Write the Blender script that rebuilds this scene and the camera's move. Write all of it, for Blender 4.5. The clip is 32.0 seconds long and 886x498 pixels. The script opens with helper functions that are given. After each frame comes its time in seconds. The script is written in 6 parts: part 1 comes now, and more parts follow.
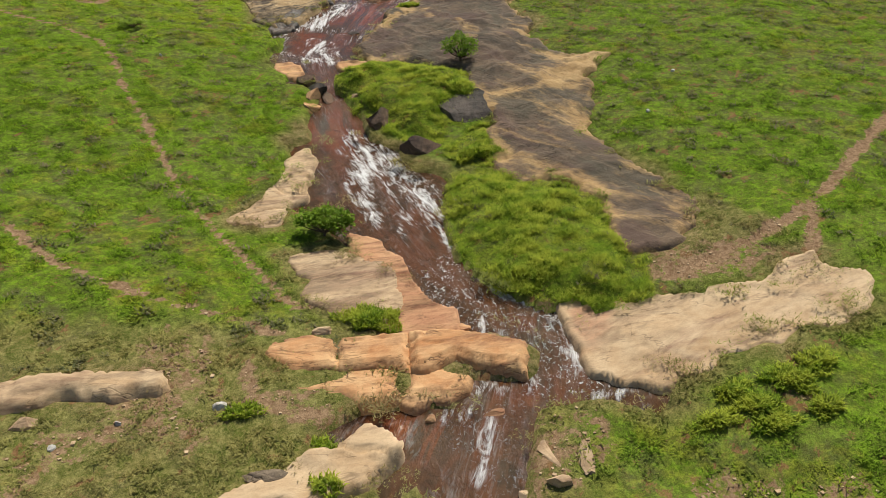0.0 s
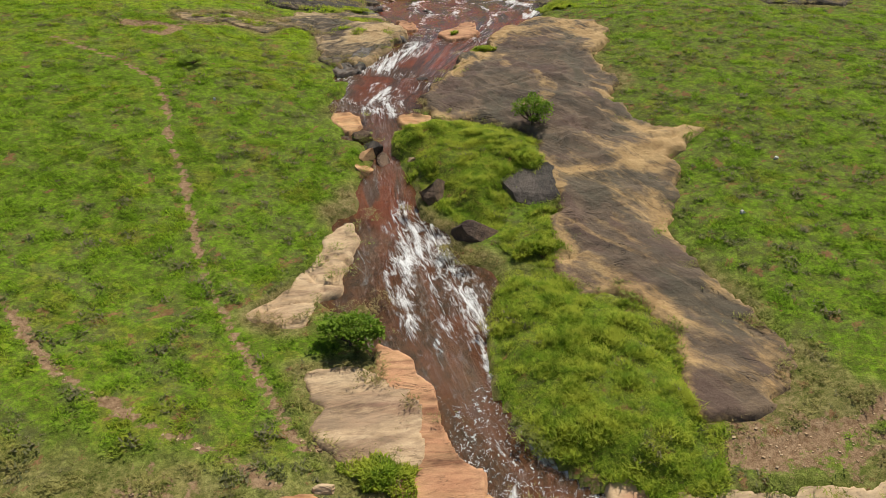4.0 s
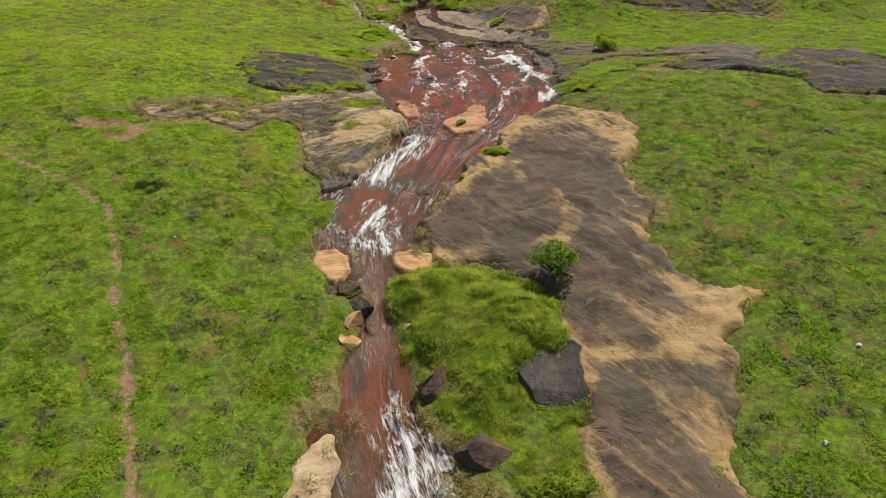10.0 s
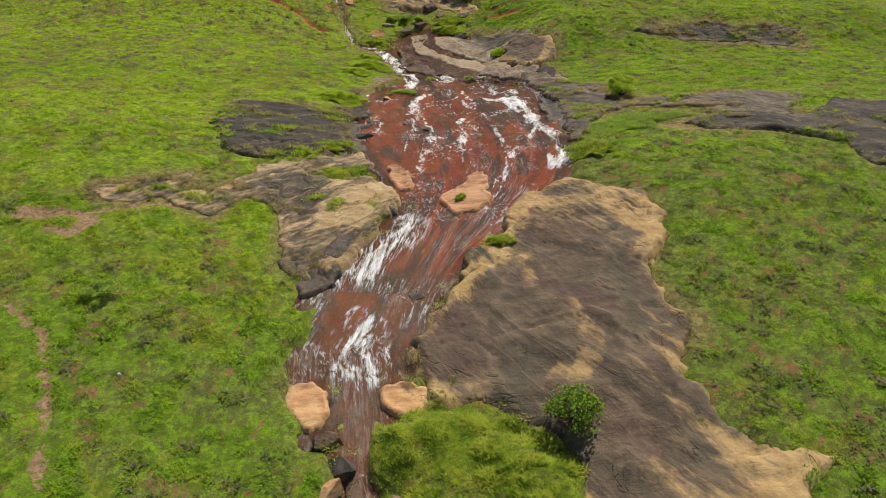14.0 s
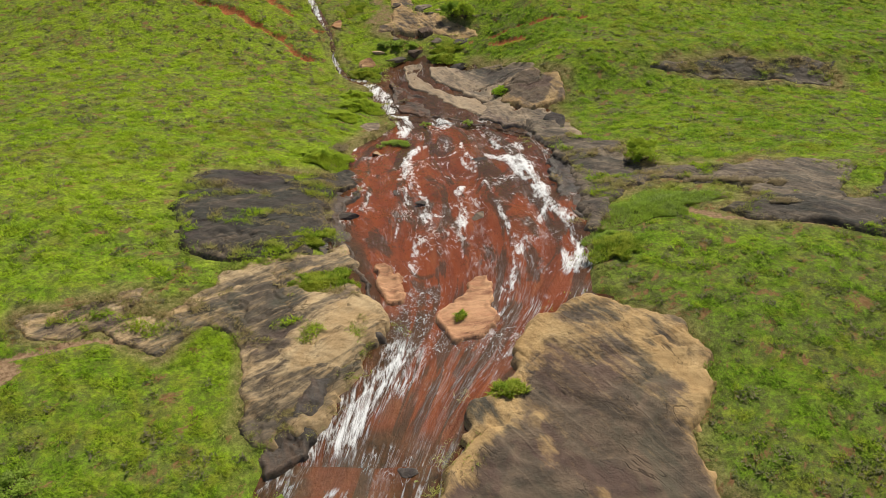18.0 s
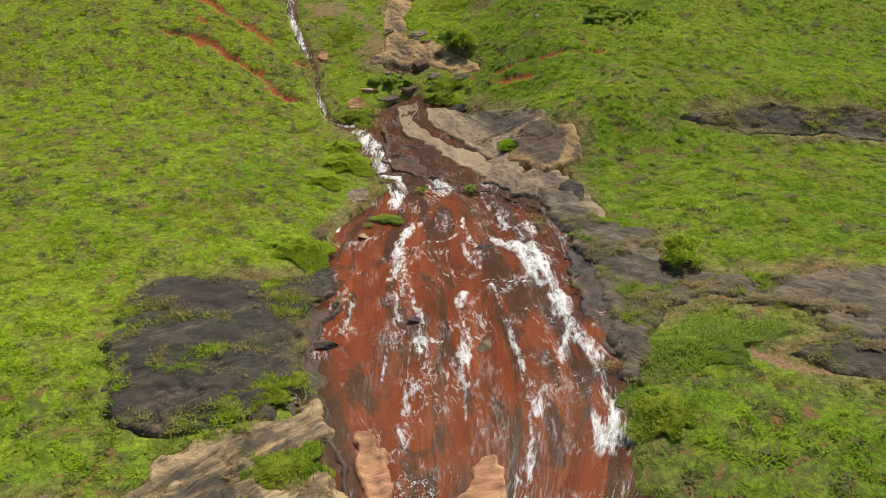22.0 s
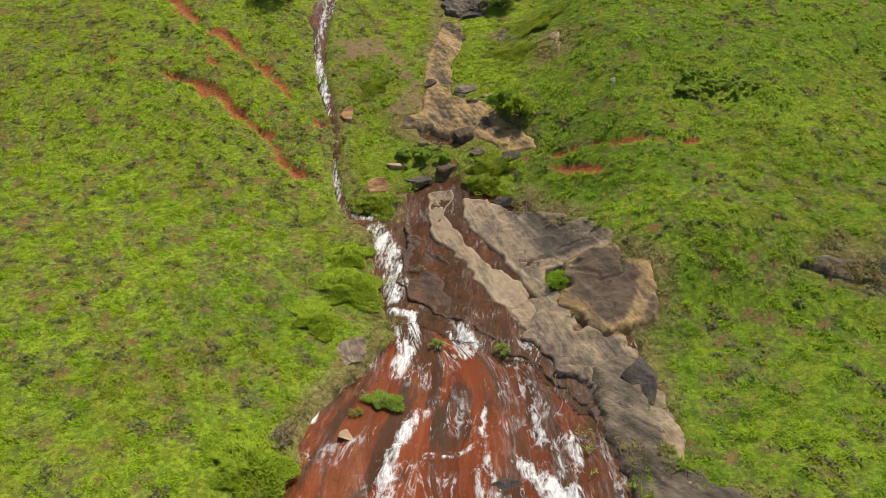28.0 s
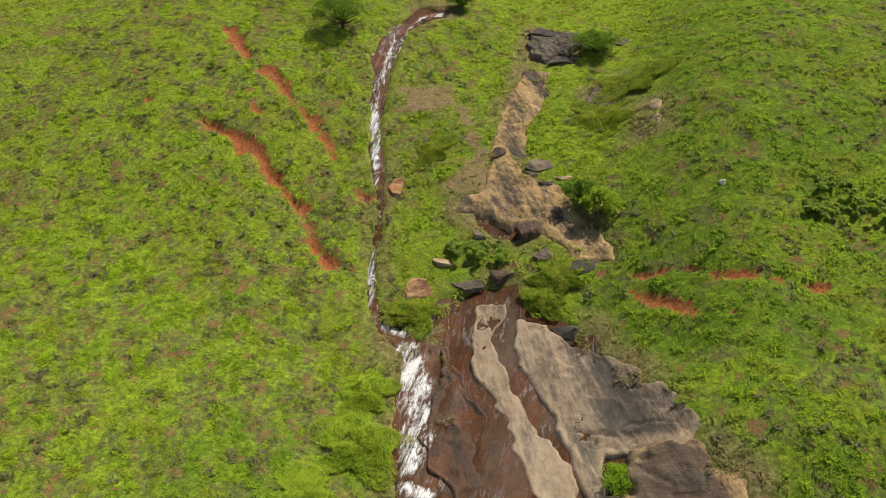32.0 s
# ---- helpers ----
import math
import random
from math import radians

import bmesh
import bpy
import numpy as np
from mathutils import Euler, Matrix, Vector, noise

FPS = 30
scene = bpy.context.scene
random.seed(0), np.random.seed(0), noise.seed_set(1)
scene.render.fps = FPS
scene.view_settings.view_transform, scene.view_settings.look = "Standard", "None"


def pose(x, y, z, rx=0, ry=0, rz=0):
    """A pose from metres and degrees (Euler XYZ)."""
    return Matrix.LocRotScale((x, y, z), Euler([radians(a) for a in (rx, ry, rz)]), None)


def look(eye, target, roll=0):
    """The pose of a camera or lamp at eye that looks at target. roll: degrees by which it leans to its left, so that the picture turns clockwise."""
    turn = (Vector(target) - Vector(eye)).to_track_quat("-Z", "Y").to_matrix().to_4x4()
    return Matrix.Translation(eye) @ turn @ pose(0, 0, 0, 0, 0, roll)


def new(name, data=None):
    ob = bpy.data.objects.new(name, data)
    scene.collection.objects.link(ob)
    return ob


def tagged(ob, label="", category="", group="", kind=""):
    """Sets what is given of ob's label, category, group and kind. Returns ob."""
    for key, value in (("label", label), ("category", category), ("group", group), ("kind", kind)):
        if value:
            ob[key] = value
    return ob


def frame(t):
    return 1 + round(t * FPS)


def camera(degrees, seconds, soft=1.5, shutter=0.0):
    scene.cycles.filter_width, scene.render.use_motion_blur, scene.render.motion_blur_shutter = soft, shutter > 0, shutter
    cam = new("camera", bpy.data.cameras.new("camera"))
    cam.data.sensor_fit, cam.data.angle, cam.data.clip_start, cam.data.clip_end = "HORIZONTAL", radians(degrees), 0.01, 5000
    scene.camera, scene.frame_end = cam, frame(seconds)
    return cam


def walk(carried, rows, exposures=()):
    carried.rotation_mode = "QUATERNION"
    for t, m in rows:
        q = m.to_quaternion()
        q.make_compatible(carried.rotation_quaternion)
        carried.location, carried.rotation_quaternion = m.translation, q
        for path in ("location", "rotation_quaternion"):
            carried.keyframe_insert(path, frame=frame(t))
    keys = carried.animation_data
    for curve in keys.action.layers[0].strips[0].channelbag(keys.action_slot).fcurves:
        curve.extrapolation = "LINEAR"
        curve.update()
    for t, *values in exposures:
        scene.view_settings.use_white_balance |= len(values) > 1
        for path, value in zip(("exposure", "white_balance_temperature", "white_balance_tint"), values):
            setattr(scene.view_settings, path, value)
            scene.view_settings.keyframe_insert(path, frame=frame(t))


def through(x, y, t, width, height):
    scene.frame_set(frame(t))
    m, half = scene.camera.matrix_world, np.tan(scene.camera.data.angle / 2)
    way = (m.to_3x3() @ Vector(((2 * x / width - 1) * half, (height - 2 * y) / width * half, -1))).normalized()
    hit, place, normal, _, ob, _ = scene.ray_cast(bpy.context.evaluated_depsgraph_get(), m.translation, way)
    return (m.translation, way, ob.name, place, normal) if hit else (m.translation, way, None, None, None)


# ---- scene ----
cam = camera(64.29, 32.0, 0.65)
PATH = [
    (0, (0.000, 0.001, 22.499), (1.244, 9.117, 18.580), -1.50),
    (3, (1.758, 4.145, 24.399), (2.054, 13.339, 20.477), 0.11),
    (6, (1.883, 8.301, 27.120), (1.996, 17.495, 23.189), 0.98),
    (9, (2.098, 13.380, 29.810), (2.175, 22.556, 25.836), 0.65),
    (13, (2.389, 21.378, 33.116), (2.435, 30.528, 29.083), 0.17),
    (16.5, (2.467, 28.632, 36.258), (2.535, 37.712, 32.069), -0.17),
    (19, (2.692, 35.894, 39.134), (2.753, 44.908, 34.805), -0.50),
    (22, (2.977, 44.645, 41.733), (3.015, 53.581, 37.245), -0.87),
    (25, (3.051, 53.362, 44.009), (3.087, 62.227, 39.382), -1.17),
    (28, (5.463, 63.489, 46.622), (4.574, 72.185, 41.765), -0.12),
    (30, (6.510, 70.694, 48.647), (4.875, 79.152, 43.568), 1.07),
    (32, (6.389, 77.998, 50.721), (4.257, 86.271, 45.524), 0.53),
]
walk(cam, [(t, look(eye, target, roll)) for t, eye, target, roll in PATH])

# ---- light ----
SUN_ELEV, SUN_AZ = radians(60), radians(32)      # azimuth from +y towards +x
world = bpy.data.worlds.new("sky")
scene.world = world
world.use_nodes = True
wn = world.node_tree
sky = wn.nodes.new("ShaderNodeTexSky")
sky.sky_type = "NISHITA"
sky.sun_disc = False
sky.sun_elevation, sky.sun_rotation = SUN_ELEV, SUN_AZ
wn.links.new(sky.outputs[0], wn.nodes["Background"].inputs[0])
wn.nodes["Background"].inputs[1].default_value = 0.075
sun_data = bpy.data.lights.new("sun", "SUN")
sun_data.energy, sun_data.angle, sun_data.color = 5.0, radians(0.5), (1.0, 0.94, 0.80)
sun = new("sun", sun_data)
to_sun = Vector((math.sin(SUN_AZ) * math.cos(SUN_ELEV), math.cos(SUN_AZ) * math.cos(SUN_ELEV), math.sin(SUN_ELEV)))
sun.matrix_world = look(Vector((0, 80, 60)) + to_sun * 60, (0, 80, 60))
scene.view_settings.exposure = 0.0


# ---- materials ----
class Mat:
    """A small node-graph builder round one Principled shader."""

    def __init__(self, name, rough=0.8, spec=0.3):
        self.m = bpy.data.materials.new(name)
        self.m.use_nodes = True
        self.t = self.m.node_tree
        self.p = self.t.nodes["Principled BSDF"]
        self.p.inputs["Roughness"].default_value = rough
        self.p.inputs["Specular IOR Level"].default_value = spec
        self.pos = self.t.nodes.new("ShaderNodeNewGeometry").outputs["Position"]

    def put(self, value, socket):
        if isinstance(value, (int, float)):
            socket.default_value = value
        elif isinstance(value, tuple):
            socket.default_value = (*value, 1.0) if len(socket.default_value) == 4 else value
        else:
            self.t.links.new(value, socket)

    def noise(self, scale, detail=4.0, rough=0.55, stretch=None, dist=0.0, turn=0.0):
        n = self.t.nodes.new("ShaderNodeTexNoise")
        src = self.pos
        if stretch:
            mp = self.t.nodes.new("ShaderNodeMapping")
            mp.inputs["Scale"].default_value = stretch
            spin = self.t.nodes.new("ShaderNodeMapping")
            spin.inputs["Rotation"].default_value = (0, 0, radians(turn))
            self.t.links.new(src, spin.inputs["Vector"])
            self.t.links.new(spin.outputs[0], mp.inputs["Vector"])
            src = mp.outputs[0]
        self.t.links.new(src, n.inputs["Vector"])
        for k, v in (("Scale", scale), ("Detail", detail), ("Roughness", rough), ("Distortion", dist)):
            n.inputs[k].default_value = v
        return n.outputs["Fac"]

    def cells(self, scale, feature="F1", stretch=None):
        n = self.t.nodes.new("ShaderNodeTexVoronoi")
        n.feature = feature
        src = self.pos
        if stretch:
            mp = self.t.nodes.new("ShaderNodeMapping")
            mp.inputs["Scale"].default_value = stretch
            self.t.links.new(src, mp.inputs["Vector"])
            src = mp.outputs[0]
        self.t.links.new(src, n.inputs["Vector"])
        n.inputs["Scale"].default_value = scale
        return n.outputs["Distance"]

    def flow(self, scale, stretch, detail=5.0, rough=0.6, warp=0.0):
        """Noise drawn out along the stream: across the current at full scale, down it by stretch."""
        both = self.t.nodes.new("ShaderNodeCombineXYZ")
        self.put(self.math("MULTIPLY", self.attr("across"), scale), both.inputs[0])
        self.put(self.math("MULTIPLY", self.attr("down"), scale * stretch), both.inputs[1])
        both.inputs[2].default_value = 3.7 * scale
        n = self.t.nodes.new("ShaderNodeTexNoise")
        self.t.links.new(both.outputs[0], n.inputs["Vector"])
        for k, v in (("Scale", 1.0), ("Detail", detail), ("Roughness", rough), ("Distortion", warp)):
            n.inputs[k].default_value = v
        return n.outputs["Fac"]

    def line(self, value, half):
        """A thin line where a noise crosses its middle."""
        return self.span(self.math("ABSOLUTE", self.math("SUBTRACT", value, 0.5)), 0.0, half, 1.0, 0.0)

    def attr(self, name):
        n = self.t.nodes.new("ShaderNodeAttribute")
        n.attribute_name = name
        return n.outputs["Fac"]

    def island(self):
        return self.t.nodes.new("ShaderNodeNewGeometry").outputs["Random Per Island"]

    def span(self, value, a, b, c=0.0, d=1.0):
        n = self.t.nodes.new("ShaderNodeMapRange")
        n.interpolation_type = "SMOOTHSTEP"
        self.put(value, n.inputs["Value"])
        for k, v in (("From Min", a), ("From Max", b), ("To Min", c), ("To Max", d)):
            n.inputs[k].default_value = v
        return n.outputs["Result"]

    def math(self, op, a, b=0.0):
        n = self.t.nodes.new("ShaderNodeMath")
        n.operation = op
        self.put(a, n.inputs[0])
        self.put(b, n.inputs[1])
        return n.outputs[0]

    def mix(self, fac, a, b):
        n = self.t.nodes.new("ShaderNodeMix")
        n.data_type = "RGBA"
        self.put(fac, n.inputs["Factor"])
        self.put(a, n.inputs["A"] if False else n.inputs[6])
        self.put(b, n.inputs[7])
        return n.outputs[2]

    def done(self, color, rough=None, bump=None, strength=0.3, distance=0.05):
        self.put(color, self.p.inputs["Base Color"])
        if rough is not None:
            self.put(rough, self.p.inputs["Roughness"])
        if bump is not None:
            b = self.t.nodes.new("ShaderNodeBump")
            b.inputs["Strength"].default_value = strength
            b.inputs["Distance"].default_value = distance
            self.t.links.new(bump, b.inputs["Height"])
            self.t.links.new(b.outputs[0], self.p.inputs["Normal"])
        return self.m


def meadow_tones(m, r):
    """Greens of the meadow: leafy patches of lush green and lime over olive turf, grey-mauve scrub, straw; shade
    between clumps is painted in as darker tones.
    """
    big, patch = m.noise(0.09, 4, 0.6), m.noise(0.5, 7, 0.72, None, 0.5)
    clump, grain = m.noise(2.3, 6, 0.75, None, 0.3), m.noise(13, 4, 0.8)
    tuft = m.math("ADD", m.math("MULTIPLY", m.span(clump, 0.40, 0.60), 0.55), m.math("MULTIPLY", m.span(grain, 0.36, 0.64), 0.3))
    r = m.math("ADD", m.math("MULTIPLY", r, 0.3), m.math("MULTIPLY", tuft, 0.95))
    lush = m.mix(r, (0.034, 0.066, 0.006), (0.220, 0.370, 0.022))
    lime = m.mix(r, (0.080, 0.125, 0.008), (0.390, 0.530, 0.028))
    olive = m.mix(r, (0.064, 0.070, 0.010), (0.300, 0.330, 0.036))
    color = m.mix(m.span(m.math("ADD", m.attr("lime"), m.span(patch, 0.3, 0.7, -0.35, 0.35)), 0.0, 1.0), lush, lime)
    turf = m.math("ADD", m.math("ADD", patch, m.math("MULTIPLY", big, 0.5)), m.math("MULTIPLY", clump, 0.4))
    color = m.mix(m.span(turf, 0.96, 1.10, 0.0, 0.8), color, olive)
    scrub = m.mix(r, (0.048, 0.046, 0.024), (0.235, 0.220, 0.100))
    color = m.mix(m.math("MULTIPLY", m.attr("scrub"), m.span(clump, 0.4, 0.56, 0.95, 0.3)), color, scrub)
    straw = m.mix(r, (0.09, 0.065, 0.03), (0.38, 0.30, 0.14))
    return m.mix(m.math("MULTIPLY", m.span(m.attr("dry"), 0.15, 0.9), m.span(r, 0.05, 0.6, 0.35, 1.0)), color, straw)


def mat_ground():
    m = Mat("meadow_ground", 0.95, 0.04)
    fine, blade = m.noise(7, 6, 0.8), m.span(m.noise(22, 5, 0.8), 0.3, 0.7)
    color = meadow_tones(m, m.math("MULTIPLY", blade, 1.0))
    # brownish thatch, its colour darkened to stand for shaded gaps under the blades
    thatch_shade = m.mix(blade, (0.045, 0.055, 0.012), (0.165, 0.170, 0.040))
    color = m.mix(m.span(m.noise(4.5, 6, 0.78), 0.38, 0.62, 0.0, 0.75), color, thatch_shade)
    soil = m.mix(m.span(fine, 0.35, 0.7), (0.16, 0.075, 0.036), (0.32, 0.17, 0.09))
    speck = m.span(m.math("ADD", m.noise(1.3, 6, 0.75, (1.0, 0.6, 1.0), 0.3, 40), m.math("MULTIPLY", m.attr("scrub"), 0.07)), 0.595, 0.66, 0.0, 0.85)
    color = m.mix(speck, color, soil)
    bare = m.mix(m.span(m.noise(5, 6, 0.78), 0.34, 0.66), (0.18, 0.105, 0.058), (0.37, 0.25, 0.15))
    red = m.mix(m.span(m.noise(4, 6, 0.75), 0.34, 0.66), (0.20, 0.06, 0.025), (0.42, 0.16, 0.06))
    edge = m.span(m.noise(2.2, 6, 0.8), 0.25, 0.75, -0.55, 0.55)
    color = m.mix(m.span(m.math("ADD", m.attr("bare"), edge), 0.42, 0.7), color, bare)
    color = m.mix(m.span(m.math("ADD", m.attr("red"), edge), 0.42, 0.7), color, red)
    return m.done(color, bump=m.math("ADD", m.noise(5, 7, 0.8), blade), strength=0.45, distance=0.08)


def soft(m, color, lean, through):
    """Leaf shading: normals eased towards the sky, with some light let through."""
    geo = m.t.nodes.new("ShaderNodeNewGeometry")
    add = m.t.nodes.new("ShaderNodeVectorMath")
    add.operation = "MULTIPLY_ADD"
    m.t.links.new(geo.outputs["Normal"], add.inputs[0])
    add.inputs[1].default_value = (lean, lean, lean)
    add.inputs[2].default_value = (0.0, -0.05, 1.0)
    unit = m.t.nodes.new("ShaderNodeVectorMath")
    unit.operation = "NORMALIZE"
    m.t.links.new(add.outputs[0], unit.inputs[0])
    m.t.links.new(unit.outputs[0], m.p.inputs["Normal"])
    m.done(color)
    glow = m.t.nodes.new("ShaderNodeBsdfTranslucent")
    m.put(color, glow.inputs["Color"])
    both = m.t.nodes.new("ShaderNodeMixShader")
    both.inputs[0].default_value = through
    m.t.links.new(m.p.outputs[0], both.inputs[1])
    m.t.links.new(glow.outputs[0], both.inputs[2])
    m.t.links.new(both.outputs[0], m.t.nodes["Material Output"].inputs["Surface"])
    return m.m


def mat_meadow():
    m = Mat("meadow_grass", 0.8, 0.06)
    return soft(m, meadow_tones(m, m.span(m.island(), 0.0, 1.0, 0.4, 1.5)), 0.35, 0.4)


def mat_leaf(name, a, b, c, through=0.4):
    m = Mat(name, 0.75, 0.1)
    r, mid = m.island(), m.noise(1.1, 4)
    tuft = m.span(m.noise(3.4, 6, 0.78), 0.38, 0.62)
    r = m.math("ADD", m.math("MULTIPLY", r, 0.55), m.math("MULTIPLY", tuft, 0.45))
    color = m.mix(m.span(m.math("ADD", mid, m.math("MULTIPLY", r, 0.3)), 0.45, 0.8), m.mix(r, a, b), c)
    return soft(m, color, 0.4, through)


def mat_rock(name, pale, tan, dark, wet=0.0, sway=0.4, turn=0.0, mottle=0.65, cracked=0.8, band=0.0, relief=0.55, strata=0.0):
    """Weathered rock: tan stone under a dark skin, both drawn out along the run of the water, with grit, pits and cracks."""
    m = Mat(name, 0.85 - 0.5 * wet, 0.2 + 0.3 * wet)
    run = m.noise(0.5, 6, 0.6, (1.0, 0.13, 0.6), 0.9, turn)
    thin = m.noise(2.4, 6, 0.65, (1.0, 0.09, 0.6), 0.8, turn)
    hair = m.noise(9.0, 5, 0.7, (1.0, 0.1, 0.6), 0.6, turn)
    mid, fine, grit = m.noise(0.6, 7, 0.66, None, 0.6), m.noise(3.4, 8, 0.75, (1.0, 0.45, 1.0), 0.4, turn), m.noise(20, 6, 0.8)
    tone = m.mix(m.span(mid, 0.32, 0.68), tan, pale)
    tone = m.mix(m.span(m.attr("pink"), 0.1, 0.9, 0.0, 0.75), tone, m.mix(fine, (0.36, 0.15, 0.08), (0.58, 0.33, 0.21)))
    tone = m.mix(m.span(fine, 0.42, 0.66, 0.0, mottle), tone, tuple(0.55 * v for v in tan))
    tone = m.mix(m.span(hair, 0.5, 0.7, 0.0, 0.12 if strata else 0.35), tone, tuple(0.6 * v for v in tan))
    stain = m.math("ADD", m.attr("stain"), m.math("ADD", m.span(run, 0.3, 0.7, -sway, sway), m.span(thin, 0.32, 0.68, -0.24, 0.24)))
    stain = m.math("ADD", stain, m.span(fine, 0.3, 0.7, -0.22, 0.22))
    if band:
        stain = m.math("ADD", stain, m.span(m.noise(0.55, 4, 0.55, (1.0, 0.12, 1.0), 2.4, turn + 10), 0.38, 0.62, -band, band))
    dark_tone = m.mix(m.span(mid, 0.35, 0.65), dark, (1.9 * dark[0], 1.75 * dark[1], 1.6 * dark[2]))
    hue = m.noise(0.3, 4, 0.6, (1.0, 0.5, 1.0), 0.8, turn)
    dark_tone = m.mix(m.span(hue, 0.52, 0.62, 0.0, 0.7), dark_tone, (1.05 * dark[0], 1.22 * dark[1], 1.15 * dark[2]))
    dark_tone = m.mix(m.span(hue, 0.47, 0.38, 0.0, 0.7), dark_tone, (1.25 * dark[0], 1.0 * dark[1], 1.1 * dark[2]))
    black = m.noise(0.24, 5, 0.6, (1.0, 0.3, 1.0), 1.2, turn)
    dark_tone = m.mix(m.span(black, 0.5, 0.62, 0.0, 0.6), dark_tone, tuple(0.5 * v for v in dark))
    dark_tone = m.mix(m.span(thin, 0.52, 0.68, 0.0, 0.55), dark_tone, (2.4 * dark[0], 2.3 * dark[1], 2.1 * dark[2]))
    dark_tone = m.mix(m.span(hair, 0.52, 0.7, 0.0, 0.5), dark_tone, tuple(0.5 * v for v in dark))
    color = m.mix(m.span(stain, -0.12 - 0.2 * band, 0.95 + 0.2 * band), tone, dark_tone)
    color = m.mix(m.span(grit, 0.5, 0.66, 0.0, 0.3 + 0.2 * mottle), color, m.mix(0.5, color, (0.03, 0.02, 0.015)))
    pit = m.math("MULTIPLY", m.span(m.cells(0.9, "F1", (1.0, 0.6, 1.0)), 0.05, 0.13, 1.0, 0.0), m.span(m.noise(0.4, 2), 0.5, 0.58))
    split = m.line(m.noise(0.33, 4, 0.6, (1.0, 0.35, 1.0), 1.2, turn), 0.007)
    crack = m.math("MULTIPLY", split, m.span(m.noise(0.5, 2), 0.48, 0.58))
    crack = m.math("MAXIMUM", crack, m.math("MULTIPLY", pit, 0.6))
    color = m.mix(m.math("MULTIPLY", crack, cracked), color, (0.03, 0.02, 0.014))
    if strata:
        seams = m.math("MULTIPLY", m.line(m.noise(0.9, 5, 0.6, (0.16, 1.0, 1.0), 0.7, 8), 0.009), m.span(m.noise(0.7, 3), 0.5, 0.6))
        color = m.mix(m.math("MULTIPLY", seams, strata), color, (0.06, 0.03, 0.018))
        leaf = m.span(m.noise(2.6, 4, 0.6, (0.1, 1.0, 1.6), 0.5, 4), 0.38, 0.62, 0.0, 0.22)
        color = m.mix(leaf, color, tuple(1.25 * v for v in pale))
        crack = m.math("MAXIMUM", crack, seams)
    height = m.math("ADD", m.noise(1.1, 9, 0.72, (0.6, 1.0, 1)), m.math("MULTIPLY", fine, 0.35))
    height = m.math("ADD", height, m.math("ADD", m.math("MULTIPLY", thin, 0.3), m.math("MULTIPLY", hair, 0.06)))
    height = m.math("SUBTRACT", height, m.math("MULTIPLY", crack, 0.3))
    return m.done(color, bump=height, strength=relief, distance=0.35)


